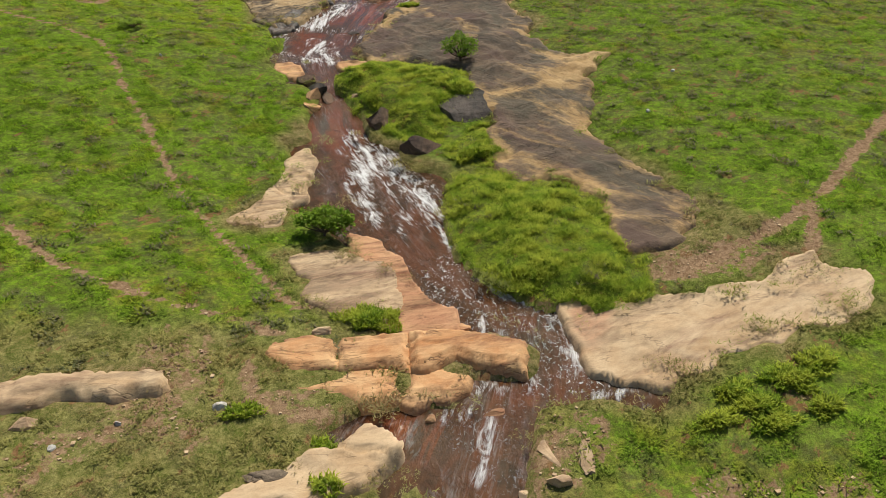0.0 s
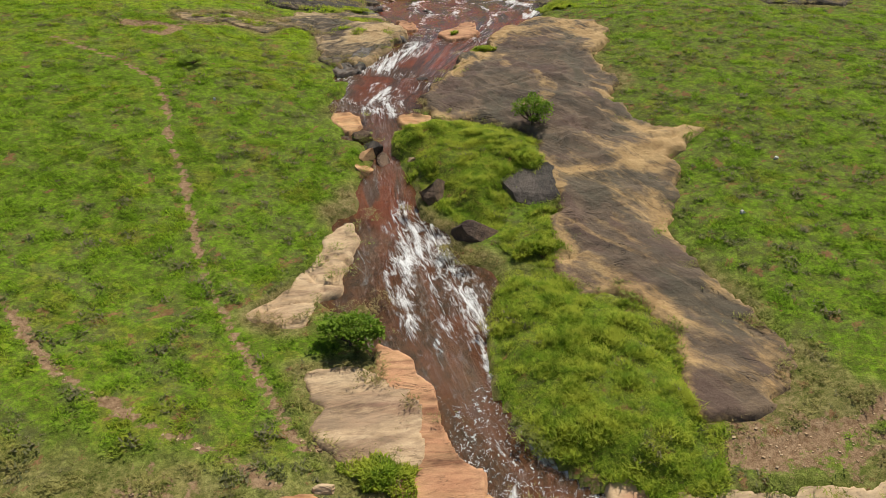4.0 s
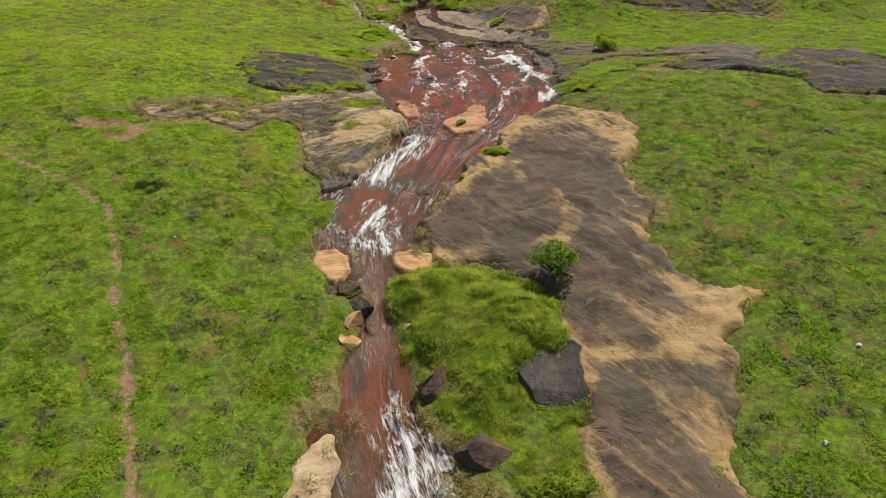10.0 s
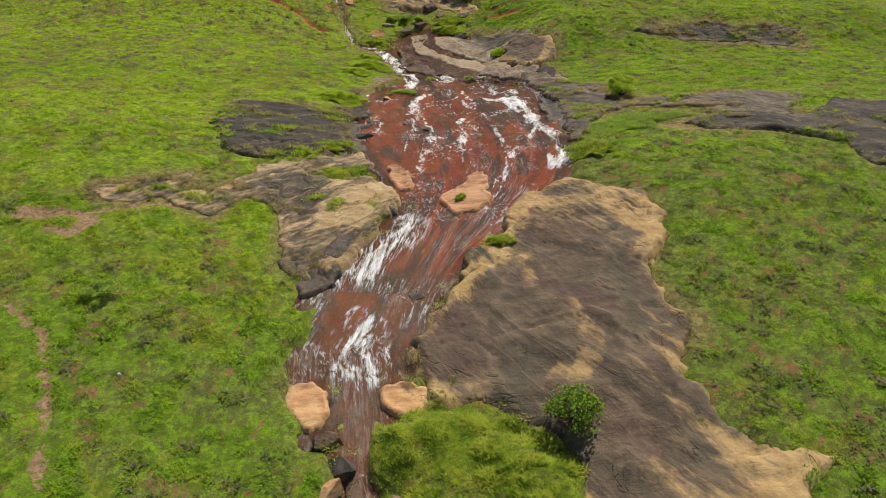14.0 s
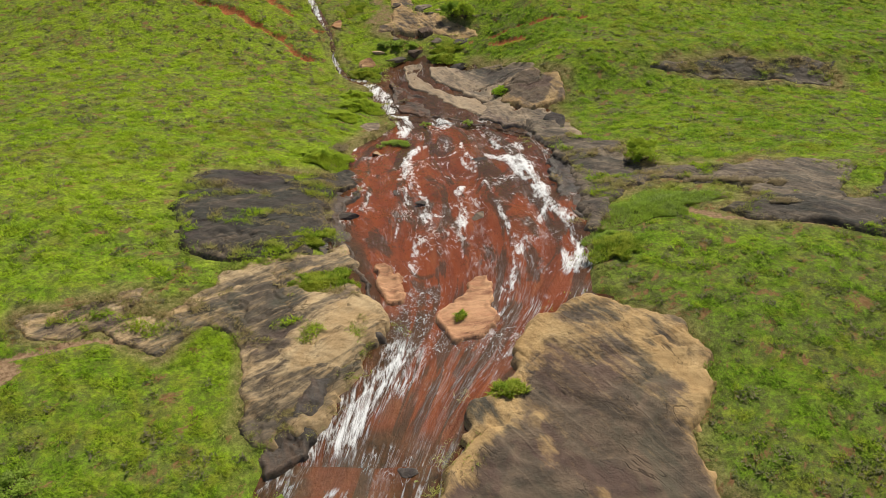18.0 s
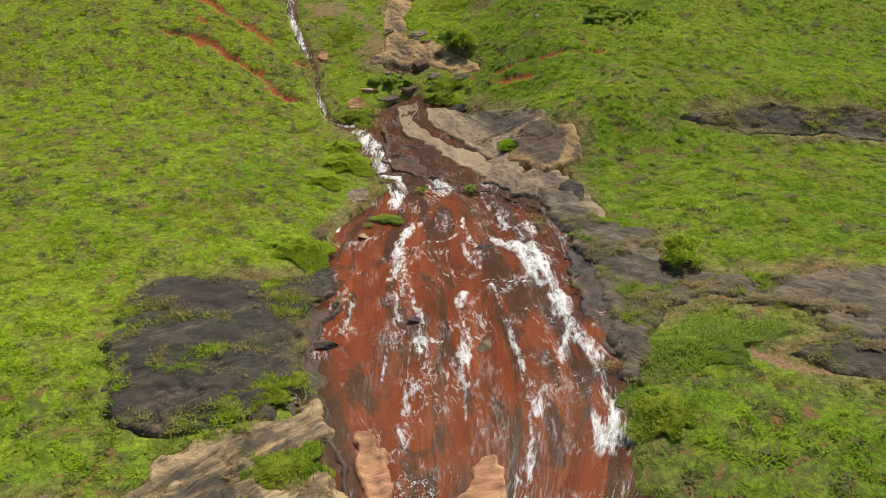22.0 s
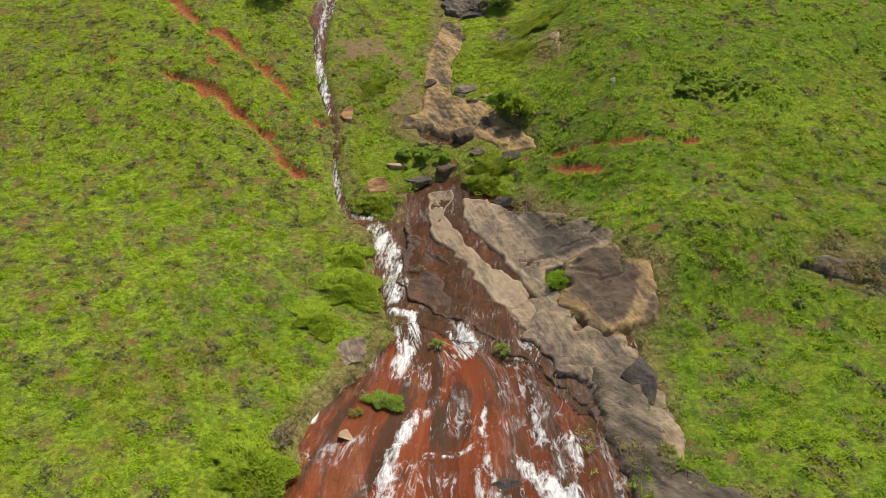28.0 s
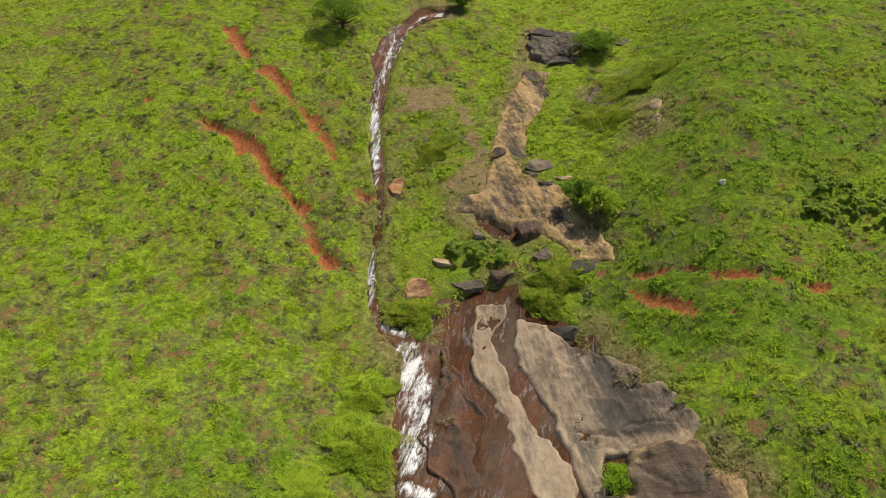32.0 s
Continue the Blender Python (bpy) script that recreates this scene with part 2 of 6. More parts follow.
def mat_water():
    """Thin water over an iron-red bed: brown channels, filaments of foam drawn out along the current, white sheen and
    glints painted into the colour where it breaks.
    """
    m = Mat("stream_water", 0.1, 0.14)
    broad, streak = m.flow(0.45, 0.16, 5, 0.6, 1.0), m.flow(1.7, 0.10, 6, 0.65, 0.8)
    fibre = m.flow(6.5, 0.13, 5, 0.7, 0.7)
    fine = m.noise(2.2, 8, 0.74, (1.0, 0.6, 1.0), 0.9)
    red = m.mix(m.span(broad, 0.36, 0.62), (0.205, 0.046, 0.012), (0.125, 0.030, 0.009))
    red = m.mix(m.span(fine, 0.48, 0.72, 0.0, 0.5), red, (0.235, 0.062, 0.020))
    red = m.mix(m.span(streak, 0.53, 0.66, 0.0, 0.55), red, (0.27, 0.080, 0.028))
    red = m.mix(m.span(m.flow(0.7, 0.17, 6, 0.62, 0.8), 0.495, 0.57, 0.0, 0.8), red, (0.050, 0.030, 0.016))
    red = m.mix(m.span(m.noise(0.9, 6, 0.7, None, 0.8), 0.62, 0.68, 0.0, 0.8), red, (0.045, 0.034, 0.026))
    brown = m.mix(m.span(fine, 0.36, 0.66), (0.046, 0.026, 0.012), (0.100, 0.045, 0.019))
    brown = m.mix(m.span(broad, 0.50, 0.60, 0.0, 0.4), brown, (0.15, 0.052, 0.020))
    bed = m.mix(m.attr("deep"), red, brown)
    lace = m.flow(2.6, 0.4, 5, 0.68, 1.2)
    foam = m.math("ADD", m.attr("foam"), m.math("ADD", m.span(lace, 0.36, 0.64, -0.4, 0.4), m.span(m.flow(0.9, 0.2, 5, 0.65, 1.2), 0.36, 0.64, -0.5, 0.5)))
    foam = m.math("ADD", foam, m.span(fibre, 0.3, 0.7, -0.28, 0.28))
    foam = m.math("MULTIPLY", m.span(foam, 0.2, 1.5, 0.0, 0.92), m.span(m.attr("foam"), 0.02, 0.35))
    threads = m.math("MAXIMUM", m.line(m.flow(0.6, 0.2, 4, 0.55, 1.0), 0.03), m.line(m.flow(1.0, 0.26, 4, 0.55, 1.4), 0.026))
    threads = m.math("MULTIPLY", threads, m.math("MULTIPLY", m.span(m.noise(0.35, 4), 0.46, 0.62, 0.0, 0.5), m.span(lace, 0.38, 0.62)))
    # pale sheen on the water, painted as white streaks beside the foam threads
    veil = m.math("MULTIPLY", m.span(fibre, 0.44, 0.72, 0.0, 0.2), m.span(m.flow(0.5, 0.14, 4, 0.6, 0.6), 0.48, 0.62))
    foam_sheen = m.math("MULTIPLY", m.math("MAXIMUM", threads, veil), m.attr("film"))
    # sun sparkle painted as white specks, then merged with the foam
    painted_glint = m.math("MULTIPLY", m.span(m.noise(6.5, 5, 0.75, (1, 0.7, 1), 1.2), 0.56, 0.62), m.span(m.attr("riffle"), 0.15, 0.9))
    foam = m.math("MAXIMUM", m.math("MAXIMUM", foam, foam_sheen), m.math("MULTIPLY", painted_glint, 0.75))
    color = m.mix(foam, bed, (0.80, 0.80, 0.80))
    ripples = m.math("ADD", m.math("MULTIPLY", m.noise(3.4, 6, 0.7, (1, 0.6, 1), 0.9), 0.6), m.math("ADD", m.math("MULTIPLY", foam, 0.5), m.math("MULTIPLY", streak, 0.5)))
    return m.done(color, rough=m.span(foam, 0.0, 0.6, 0.09, 0.8), bump=ripples, strength=0.6, distance=0.2)


def mat_bark():
    m = Mat("bark", 0.9, 0.1)
    return m.done(m.mix(m.noise(14, 5, 0.7, (1, 1, 0.3)), (0.05, 0.035, 0.025), (0.16, 0.12, 0.085)), bump=m.noise(20, 4), strength=0.5, distance=0.03)


GROUND = mat_ground()
GRASS = mat_meadow()
LUSH = mat_leaf("lush_grass", (0.075, 0.135, 0.012), (0.34, 0.49, 0.032), (0.42, 0.47, 0.055), 0.5)
LEAF = mat_leaf("bush_leaves", (0.09, 0.17, 0.016), (0.18, 0.30, 0.028), (0.20, 0.31, 0.03))
LEAF_BRIGHT = mat_leaf("bright_leaves", (0.18, 0.33, 0.016), (0.31, 0.50, 0.03), (0.33, 0.48, 0.03), 0.55)
LEAF_DULL = mat_leaf("dull_leaves", (0.20, 0.29, 0.05), (0.42, 0.50, 0.14), (0.34, 0.47, 0.06), 0.55)
LEAF_YELLOW = mat_leaf("yellow_leaves", (0.20, 0.31, 0.018), (0.38, 0.50, 0.04), (0.40, 0.50, 0.04))
SCRUB = mat_leaf("grey_scrub_leaves", (0.070, 0.085, 0.032), (0.190, 0.205, 0.085), (0.210, 0.185, 0.100), 0.35)
TWIG = mat_leaf("dry_twigs", (0.26, 0.20, 0.12), (0.46, 0.38, 0.25), (0.34, 0.27, 0.15), 0.3)
BARK = mat_bark()
ROCK_DARK = mat_rock("dark_lichen_rock", (0.50, 0.34, 0.16), (0.40, 0.25, 0.11), (0.092, 0.070, 0.051), 0.0, 0.45, -35, 0.4, 0.7, 0.1, 0.5)
ROCK_BANDED = mat_rock("banded_rock", (0.54, 0.37, 0.18), (0.45, 0.28, 0.12), (0.070, 0.056, 0.044), 0.0, 0.5, -35, 0.4, 0.5, 0.2, 0.7)
ROCK_CURVED = mat_rock("curved_banded_rock", (0.54, 0.40, 0.23), (0.45, 0.30, 0.15), (0.075, 0.062, 0.048), 0.0, 0.5, 42, 0.35, 0.5, 0.3, 0.7)
ROCK_TAN = mat_rock("tan_sandstone", (0.58, 0.43, 0.27), (0.44, 0.29, 0.16), (0.18, 0.12, 0.08), 0.0, 0.45, 70, 0.3, 0.4, 0.25, 0.22, 0.6)
ROCK_ORANGE = mat_rock("orange_sandstone", (0.62, 0.39, 0.20), (0.46, 0.215, 0.09), (0.15, 0.07, 0.04), 0.0, 0.45, 80, 0.3, 0.5, 0.25, 0.28, 0.8)
ROCK_GREY = mat_rock("grey_brown_rock", (0.28, 0.215, 0.15), (0.18, 0.135, 0.095), (0.046, 0.040, 0.034), 0.0, 0.3, -48, 0.4, 0.7, 0.1)
ROCK_BENCH = mat_rock("dark_bench_rock", (0.30, 0.22, 0.14), (0.17, 0.125, 0.085), (0.040, 0.035, 0.030), 0.0, 0.3, 48, 0.4, 0.7, 0.1)
ROCK_BROWN = mat_rock("brown_rock", (0.22, 0.145, 0.095), (0.15, 0.095, 0.065), (0.06, 0.044, 0.035))
ROCK_BLACK = mat_rock("black_rock", (0.14, 0.115, 0.095), (0.09, 0.074, 0.064), (0.045, 0.038, 0.035))
ROCK_WHITE = mat_rock("white_stone", (0.72, 0.70, 0.66), (0.6, 0.57, 0.52), (0.35, 0.32, 0.28))
ROCK_WET = mat_rock("wet_rock", (0.15, 0.062, 0.028), (0.080, 0.040, 0.020), (0.030, 0.020, 0.013), 0.5, 0.5, -30, 0.5, 0.5, 0.2)
ROCK_WETGREY = mat_rock("wet_grey_rock", (0.13, 0.075, 0.042), (0.085, 0.050, 0.030), (0.034, 0.026, 0.020), 0.7, 0.4, -20)
ROCK_PALE = mat_rock("pale_grey_rock", (0.42, 0.32, 0.215), (0.33, 0.235, 0.15), (0.080, 0.066, 0.056), 0.0, 0.3, -25, 0.2, 0.5, 0.1, 0.35)
WATER = mat_water()

# plan outlines, in metres
WATER_LOW = [(1.4, 14.7), (0.9, 16), (0.6, 16.7), (-0.1, 17.2), (-0.7, 17.3), (-0.7, 18.5), (0.2, 18.8), (1.6, 18.7), (2.7, 18.6), (3.5, 19.7), (5.3, 19.2), (5.7, 20.3), (4.7, 21.2), (3.2, 21.9), (3.3, 23.1), (2.9, 24.7), (1.9, 25.9), (1.5, 27.5), (0.4, 29.5), (-1, 32.1), (-2, 32.6), (-1.8, 35.7), (-2.1, 39.4), (-2, 43.2), (-1.2, 45.9), (-0.1, 45.8), (0.3, 43.8), (1.4, 41.4), (1.5, 39), (2.6, 37.2), (3.6, 35.4), (4.9, 34.6), (5.1, 33.4), (4.6, 31.9), (4.5, 29.7), (4.5, 27.7), (5.1, 25.8), (5.8, 24.1), (6.8, 22.9), (7.4, 22.9), (7.4, 21.8), (7.4, 19.9), (7.3, 18.4), (8.4, 17.8), (8.2, 17.4), (6.9, 17.3), (5.4, 17.7), (5, 16.7), (4.2, 14.1)]
WATER_MID = [(-2.1, 32.6), (-2, 34.2), (-1.6, 35.7), (-1.8, 38), (-1.5, 39.3), (-2.3, 40.9), (-2.1, 42.1), (-1.5, 43.5), (-1.9, 45.1), (-2.5, 46.5), (-1.9, 47.7), (-3.2, 49.6), (-4.3, 51.7), (-4.2, 54), (-3.7, 56.4), (-2.8, 58.9), (-0.9, 61.5), (-0.2, 63.5), (-1.1, 65.8), (-2, 73.2), (-4.2, 82), (-3.1, 90.2), (1, 93.3), (8.9, 84.6), (11.8, 80), (12, 73.5), (10.8, 65), (7.3, 64.3), (7.2, 61), (6.3, 58.7), (4, 58.6), (3.5, 56), (1.7, 55.3), (2.3, 53.2), (0.2, 50.2), (-0.4, 48.8), (-0.1, 47.4), (-0.3, 45.5), (0.8, 43.3), (1.2, 41.3), (1.5, 39.1), (2.9, 37.3), (3.8, 35.1), (4.6, 32.5)]
WATER_SLAB = [(-2.7, 57.2), (-1.7, 59.7), (0.1, 62.2), (-0, 64.2), (-1, 66.2), (-2.2, 67.5), (-2, 70.1), (-3.3, 73.5), (-4.1, 76.3), (-4, 81.7), (-4.9, 87), (-5, 91.9), (-3, 95.9), (-1.8, 99.8), (-4.2, 106.9), (-5.1, 111.6), (-3.6, 112.5), (-1.9, 106.9), (0.3, 103.2), (4.1, 102.9), (8.29, 99.67), (10.1, 95), (11, 89.2), (11.9, 84.1), (12.5, 78.3), (12.2, 73.9), (11.5, 69), (10.7, 65.8), (8.7, 64.2), (7.5, 63.8), (7, 60.3), (4.6, 59.4), (4, 58.9), (3.5, 57)]
WATER_UPPER = [(-2.1, 102.1), (-3.4, 104.1), (-3.9, 108.4), (-5.4, 112.4), (-7.8, 114.1), (-9.2, 116.7), (-10.2, 119.4), (-10.8, 123.7), (-12.3, 127), (-15, 133.3), (-16, 140.2), (-17.1, 147.9), (-15.4, 148.5), (-14.7, 139.5), (-13.7, 134.1), (-11.6, 128.4), (-10.3, 124.5), (-9.3, 119.5), (-8.3, 116.1), (-5.7, 114.2), (-4, 113.9), (-4.1, 117.3), (-1.9, 118.3), (1.3, 119.5), (1.8, 117.4), (1.2, 116.4), (3.2, 111.3), (5.7, 107.55), (7.96, 103.11), (8.48, 100.31), (7.99, 99.31), (5, 104.4), (2.3, 109.3), (0.7, 112.9), (0.1, 116.7), (-1.3, 116.3), (-1.9, 113.3), (-0.4, 110.8), (3.4, 105.8), (5.8, 102.37), (7.99, 99.31), (7.3, 98.28), (3.7, 101), (-1.2, 103.7)]
WATER_FAR = [(-16.2, 138.8), (-17.8, 142.1), (-17, 146.3), (-15.8, 152.4), (-12.4, 153.6), (-12.4, 151.4), (-15, 147.7), (-15.2, 143.6), (-14.7, 139.3), (-14.4, 136.2), (-13.5, 132.7), (-14.1, 131), (-15.3, 135.2)]
POOL_FAR = [(-2, 124.5), (-0.2, 123.8), (-0.2, 123.1), (-1.5, 123.5)]
SLAB_DARK = [(8.1, 40.7), (7.3, 46.5), (6, 47), (4.1, 48.3), (2.8, 47.8), (1.3, 50.4), (2, 53.9), (3.3, 55.9), (5.3, 57.8), (7.6, 63.6), (10.7, 63.1), (13.2, 60.8), (14.6, 58.4), (13.5, 55.9), (13.7, 51.5), (12.8, 49.3), (13.6, 45.6), (15.2, 44.8), (16.5, 43.9), (14.7, 41.7), (13.6, 39.2), (12.6, 35.3), (13.3, 33.7), (13.8, 31.9), (14.4, 30.6), (14.7, 29.4), (14.2, 27.2), (13.2, 26.1), (12.3, 24.9), (10.9, 25.1), (11.1, 26.3), (10.6, 28.1), (10.1, 30.1), (8.7, 31.3), (7.7, 31.7), (7.3, 33.7), (7.9, 35.8), (8.3, 39.4)]
LEDGE_TAN_RIGHT = [(6.9, 62.3), (7.6, 64), (8.7, 64.1), (10.2, 65), (11.9, 63.9), (12.8, 63.4), (13.5, 63), (13.9, 61.4), (14.7, 59.9), (13.3, 58.5), (13.4, 57), (13.9, 55.8), (3.6, 57), (4, 58.9), (4.8, 59), (6.8, 59.3)]
ROCK_LEFT_BANK = [(-17.3, 62.6), (-15.3, 63.4), (-13.2, 65.7), (-13.3, 63.7), (-11.3, 63.3), (-8.8, 67.9), (-8.3, 68.0), (-6.7, 70.5), (-3.2, 72.3), (-2.2, 70.4), (-2.8, 69.0), (-5.8, 67.4), (-5.3, 66.4), (-2.0, 67.3), (-0.4, 65.1), (-0.5, 63.2), (-0.9, 60.9), (-2.5, 58.1), (-4.8, 57.0), (-5.9, 57.6), (-6.6, 60.0), (-7.2, 62.8), (-9.5, 64.3), (-10.7, 60.9), (-12.1, 61.2), (-14.0, 61.9), (-16.7, 61.3)]
ROCK_LEFT_LOBE = [(-5.3, 66.4), (-2.3, 67.5), (-0.4, 65.1), (-0.4, 62.9), (-1.4, 61.4), (-2.8, 60.4), (-4.4, 60.8), (-5.5, 62.6), (-5.6, 64.9)]
OUTCROP_LEFT = [(-5, 49.9), (-4.6, 50.7), (-4, 51.5), (-3.9, 50), (-2.3, 49.4), (-2.2, 48), (-3, 47), (-4.1, 47.7), (-4.8, 48.5)]
BOULDER_ORANGE = [(-0.2, 49.4), (0.6, 50.1), (1.9, 49.2), (2.2, 48.4), (1.4, 47.7), (0.7, 48.1), (-0.1, 48.7)]
TAN_STRIP_LEFT = [(-1.6, 38.7), (-1.3, 37.0), (-1.7, 35.8), (-2.1, 34.3), (-2.2, 32.9), (-2.7, 32.6), (-3.7, 30.8), (-4.8, 31.3), (-4.1, 32.8), (-4.2, 34.7), (-3.4, 36.6), (-2.5, 38.4)]
PLATFORM_RIGHT = [(7.3, 22.3), (8.2, 22.4), (8.9, 21.7), (10.7, 21.5), (12.3, 21.1), (12.6, 21.5), (14.4, 21.1), (15.7, 22.0), (17.0, 22.1), (16.9, 21.0), (17.9, 20.4), (17.2, 18.4), (15.9, 18.3), (14.4, 18.5), (13.4, 17.9), (12.9, 18.3), (11.6, 18.1), (10.7, 17.6), (9.1, 17.5), (8.0, 18.3), (7.3, 18.5), (7.4, 19.5), (7.2, 20.9)]
SHELF_LEFT = [(-11.3, 19.7), (-10.0, 20.3), (-8.9, 20.4), (-8.1, 20.5), (-6.8, 20.4), (-6.6, 19.9), (-7.4, 19.4), (-9.0, 19.4), (-9.5, 19.1), (-10.7, 18.8)]
ROCK_BOTTOM = [(-3.4, 15.4), (-2.2, 16.3), (-0.9, 16.8), (0.6, 17.1), (0.8, 16.7), (-0.3, 15.9), (-1.6, 15.5), (-2.2, 15.2)]
TONGUE_A = [(-1.1, 117.0), (0.7, 117.4), (0.4, 114.8), (1.3, 112.4), (2.7, 110.5), (4.9, 107.3), (6.5, 105.5), (7.2, 103.1), (8.4, 99.5), (7.6, 99.1), (5.9, 102.2), (4.3, 104.5), (3.3, 107.1), (1.7, 109.9), (0.1, 111.2), (-0.8, 113.7)]
TONGUE_B = [(2.0, 116.0), (3.8, 115.8), (6.3, 114.0), (8.9, 112.4), (11.2, 109.7), (12.6, 107.4), (12.8, 105.6), (9.8, 106.2), (8.3, 106.1), (8.3, 103.0), (8.9, 101.3), (7.2, 104.6), (5.5, 108.2), (3.7, 111.0), (1.9, 113.9)]
ROCK_SQUARE = [(9.5, 106.0), (12.4, 105.6), (13.7, 104.2), (14.6, 103.6), (14.1, 100.5), (12.2, 99.9), (9.4, 102.3), (9.7, 103.6)]
ROCK_LOWER_TONGUE = [(5.4, 103.1), (8.9, 103.1), (9.7, 99.6), (12.3, 98.3), (12.7, 96.3), (14.3, 92.9), (15.3, 89.6), (16.0, 86.2), (12.9, 86.3), (12.7, 89.7), (11.6, 93.9), (11.1, 95.9), (9.6, 97.0)]
WET_ROCK = [(-2.4, 113.1), (-0.4, 110.8), (1.6, 107.9), (3.9, 104.4), (5.8, 101.78), (7.99, 99.31), (9.2, 97.1), (10.9, 94.4), (10.3, 94), (8.9, 96.1), (7.3, 97.99), (5.2, 100.1), (2.1, 102.3), (-0.6, 103.7), (-1.5, 105.7), (-2.3, 110.1)]
BAND_RIGHT = [(11.3, 95.1), (12.5, 96.5), (13.3, 91.9), (14.7, 89.9), (17.0, 87.1), (17.0, 82.8), (19.2, 80.8), (23.2, 79.4), (26.4, 79.7), (32.1, 79.7), (26.7, 72.2), (22.0, 73.6), (21.2, 76.0), (18.2, 78.1), (15.5, 77.4), (13.9, 75.7), (12.4, 71.3), (11.7, 71.4), (12.4, 76.0), (12.7, 80.2), (11.7, 87.3), (11.0, 91.8)]
DARK_FAR_RIGHT = [(23.6, 103.4), (27.8, 103.3), (31.3, 104.3), (38.8, 104.0), (41.6, 103.2), (39.8, 99.6), (31.8, 100.9), (27.6, 102.5)]
DARK_BAND_LEFT = [(-15.6, 77.1), (-16.2, 80.1), (-14.7, 81.8), (-12.1, 83.1), (-6.7, 83.9), (-4.5, 85.0), (-3.9, 82.3), (-5.3, 79.3), (-5.0, 75.4), (-4.6, 70.5), (-13.0, 69.8), (-14.7, 74.3)]
ROCK_UPPER = [(-2.8, 144.3), (-0.5, 143.8), (-0.0, 140.2), (-0.8, 135.3), (-0.5, 130.6), (-0.5, 129.0), (2.5, 127.7), (3.8, 125.8), (7.0, 122.2), (7.5, 120.8), (5.1, 121.0), (3.9, 122.0), (1.8, 123.6), (-1.0, 123.9), (-2.5, 125.0), (-4.6, 124.9), (-4.7, 126.4), (-2.8, 127.1), (-3.5, 132.1), (-3.5, 137.2)]
ROCK_FAR_A = [(3.4, 139.9), (6.7, 143.6), (8.1, 141.0), (6.1, 137.9), (3.9, 137.3)]
ROCK_FAR_B = [(-3.4, 151.2), (1.1, 151.4), (2.3, 148.8), (-1.0, 145.0), (-2.5, 146.0), (-3.5, 148.5)]
ROCK_FAR_C = [(8.7, 136.8), (9.8, 136.9), (10.3, 132.4), (8.9, 132.3)]
ROCK_MID_FAR = [(-13.7, 138.6), (-9.7, 140.6), (-5.3, 135.7), (-3.4, 131.7), (-2.6, 127.1), (-4.8, 126.6), (-6.8, 126.9), (-4.8, 130.9), (-7.6, 136.3), (-12.4, 136.0)]
ISLAND_BIG = [(5.3, 33.3), (7.2, 33.0), (9.1, 30.7), (10.3, 29.5), (10.7, 26.9), (10.9, 24.8), (9.9, 22.0), (8.9, 21.4), (7.9, 22.3), (7.0, 22.4), (5.8, 23.6), (5.0, 24.8), (4.5, 26.4), (4.2, 28.6), (4.4, 30.4)]
ISLAND_MID = [(-0.2, 46.7), (1.7, 47.8), (3.8, 47.9), (5.7, 46.3), (7.8, 44.9), (8.2, 43.2), (8.2, 41.9), (7.4, 40.8), (6.9, 41.2), (5.4, 40), (4.8, 37.6), (4.2, 37.9), (2.8, 39.6), (2, 41.3), (1.3, 42.4), (1.2, 43.9), (0, 45.1)]
ISLAND_SMALL = [(6.4, 36.8), (7.6, 37.8), (7.8, 36.1), (7.3, 34.5), (6.1, 34.9), (5.8, 36)]
PATH_LEFT = [(-24, 55.2), (-18.5, 52.9), (-15.6, 51), (-13.7, 47.3), (-12.7, 44.1), (-11.1, 41.2), (-9.8, 37.9), (-8.7, 34.9), (-8, 33.4), (-7.2, 31.9), (-5.5, 29), (-4, 26.8), (-3, 25), (-2.3, 24.2), (-1.1, 23.9), (-0.1, 23)]
PATH_LEFT2 = [(-15.5, 30.3), (-13.5, 28.8), (-11.4, 26.6), (-9.3, 25.3), (-8, 24.7), (-6.7, 24.2), (-4.4, 23.5), (-2.9, 22.5)]
PATH_RIGHT = [(27.6, 32.1), (24.3, 29.5), (21.1, 26.8), (19, 25.2), (17.2, 24.2), (15, 23.3), (12.6, 22.9), (11.6, 22.3)]
PATH_FORK = [(19, 25.2), (17.9, 23.5), (17.2, 22.3)]
GULLY_A = [(-34.8, 130.1), (-30.2, 129.5), (-25.7, 128.1), (-22.5, 127.0), (-20.1, 125.0), (-18.4, 123.3), (-16.7, 122.6), (-14.9, 120.0), (-12.7, 118.4)]
GULLY_B = [(-32.5, 141.9), (-28.8, 138.5), (-24.1, 135.8), (-21.4, 133.3), (-18.2, 130.8), (-15.5, 127.6), (-12.2, 125.2)]
GULLY_C = [(5.2, 120.4), (8.8, 119.2), (10.9, 119.1), (13.0, 118.6), (13.8, 117.6), (16.0, 117.3)]
GULLY_C2 = [(7.7, 118.6), (10.0, 117.2), (12.7, 115.2), (14.9, 114.7)]
GULLY_D = [(-25.9, 133.4), (-24.7, 131.3)]
SCAR_LEFT = [(-20.4, 59.7), (-18.6, 59.8), (-16.5, 59.4), (-17.2, 58.0), (-18.6, 58.3)]
SCAR_LEFT2 = [(-20.6, 59.1), (-17.8, 59.5), (-14.4, 61.4), (-10.5, 62.4), (-7.8, 66.7)]
SCAR_RIGHT = [(17.3, 74.1), (19.5, 71.5), (23.8, 70.2), (26.4, 69)]
GULLY_R = [(13.8, 117.6), (16.0, 117.3), (18.9, 116.6), (22.0, 117.5), (24.5, 117.4)]
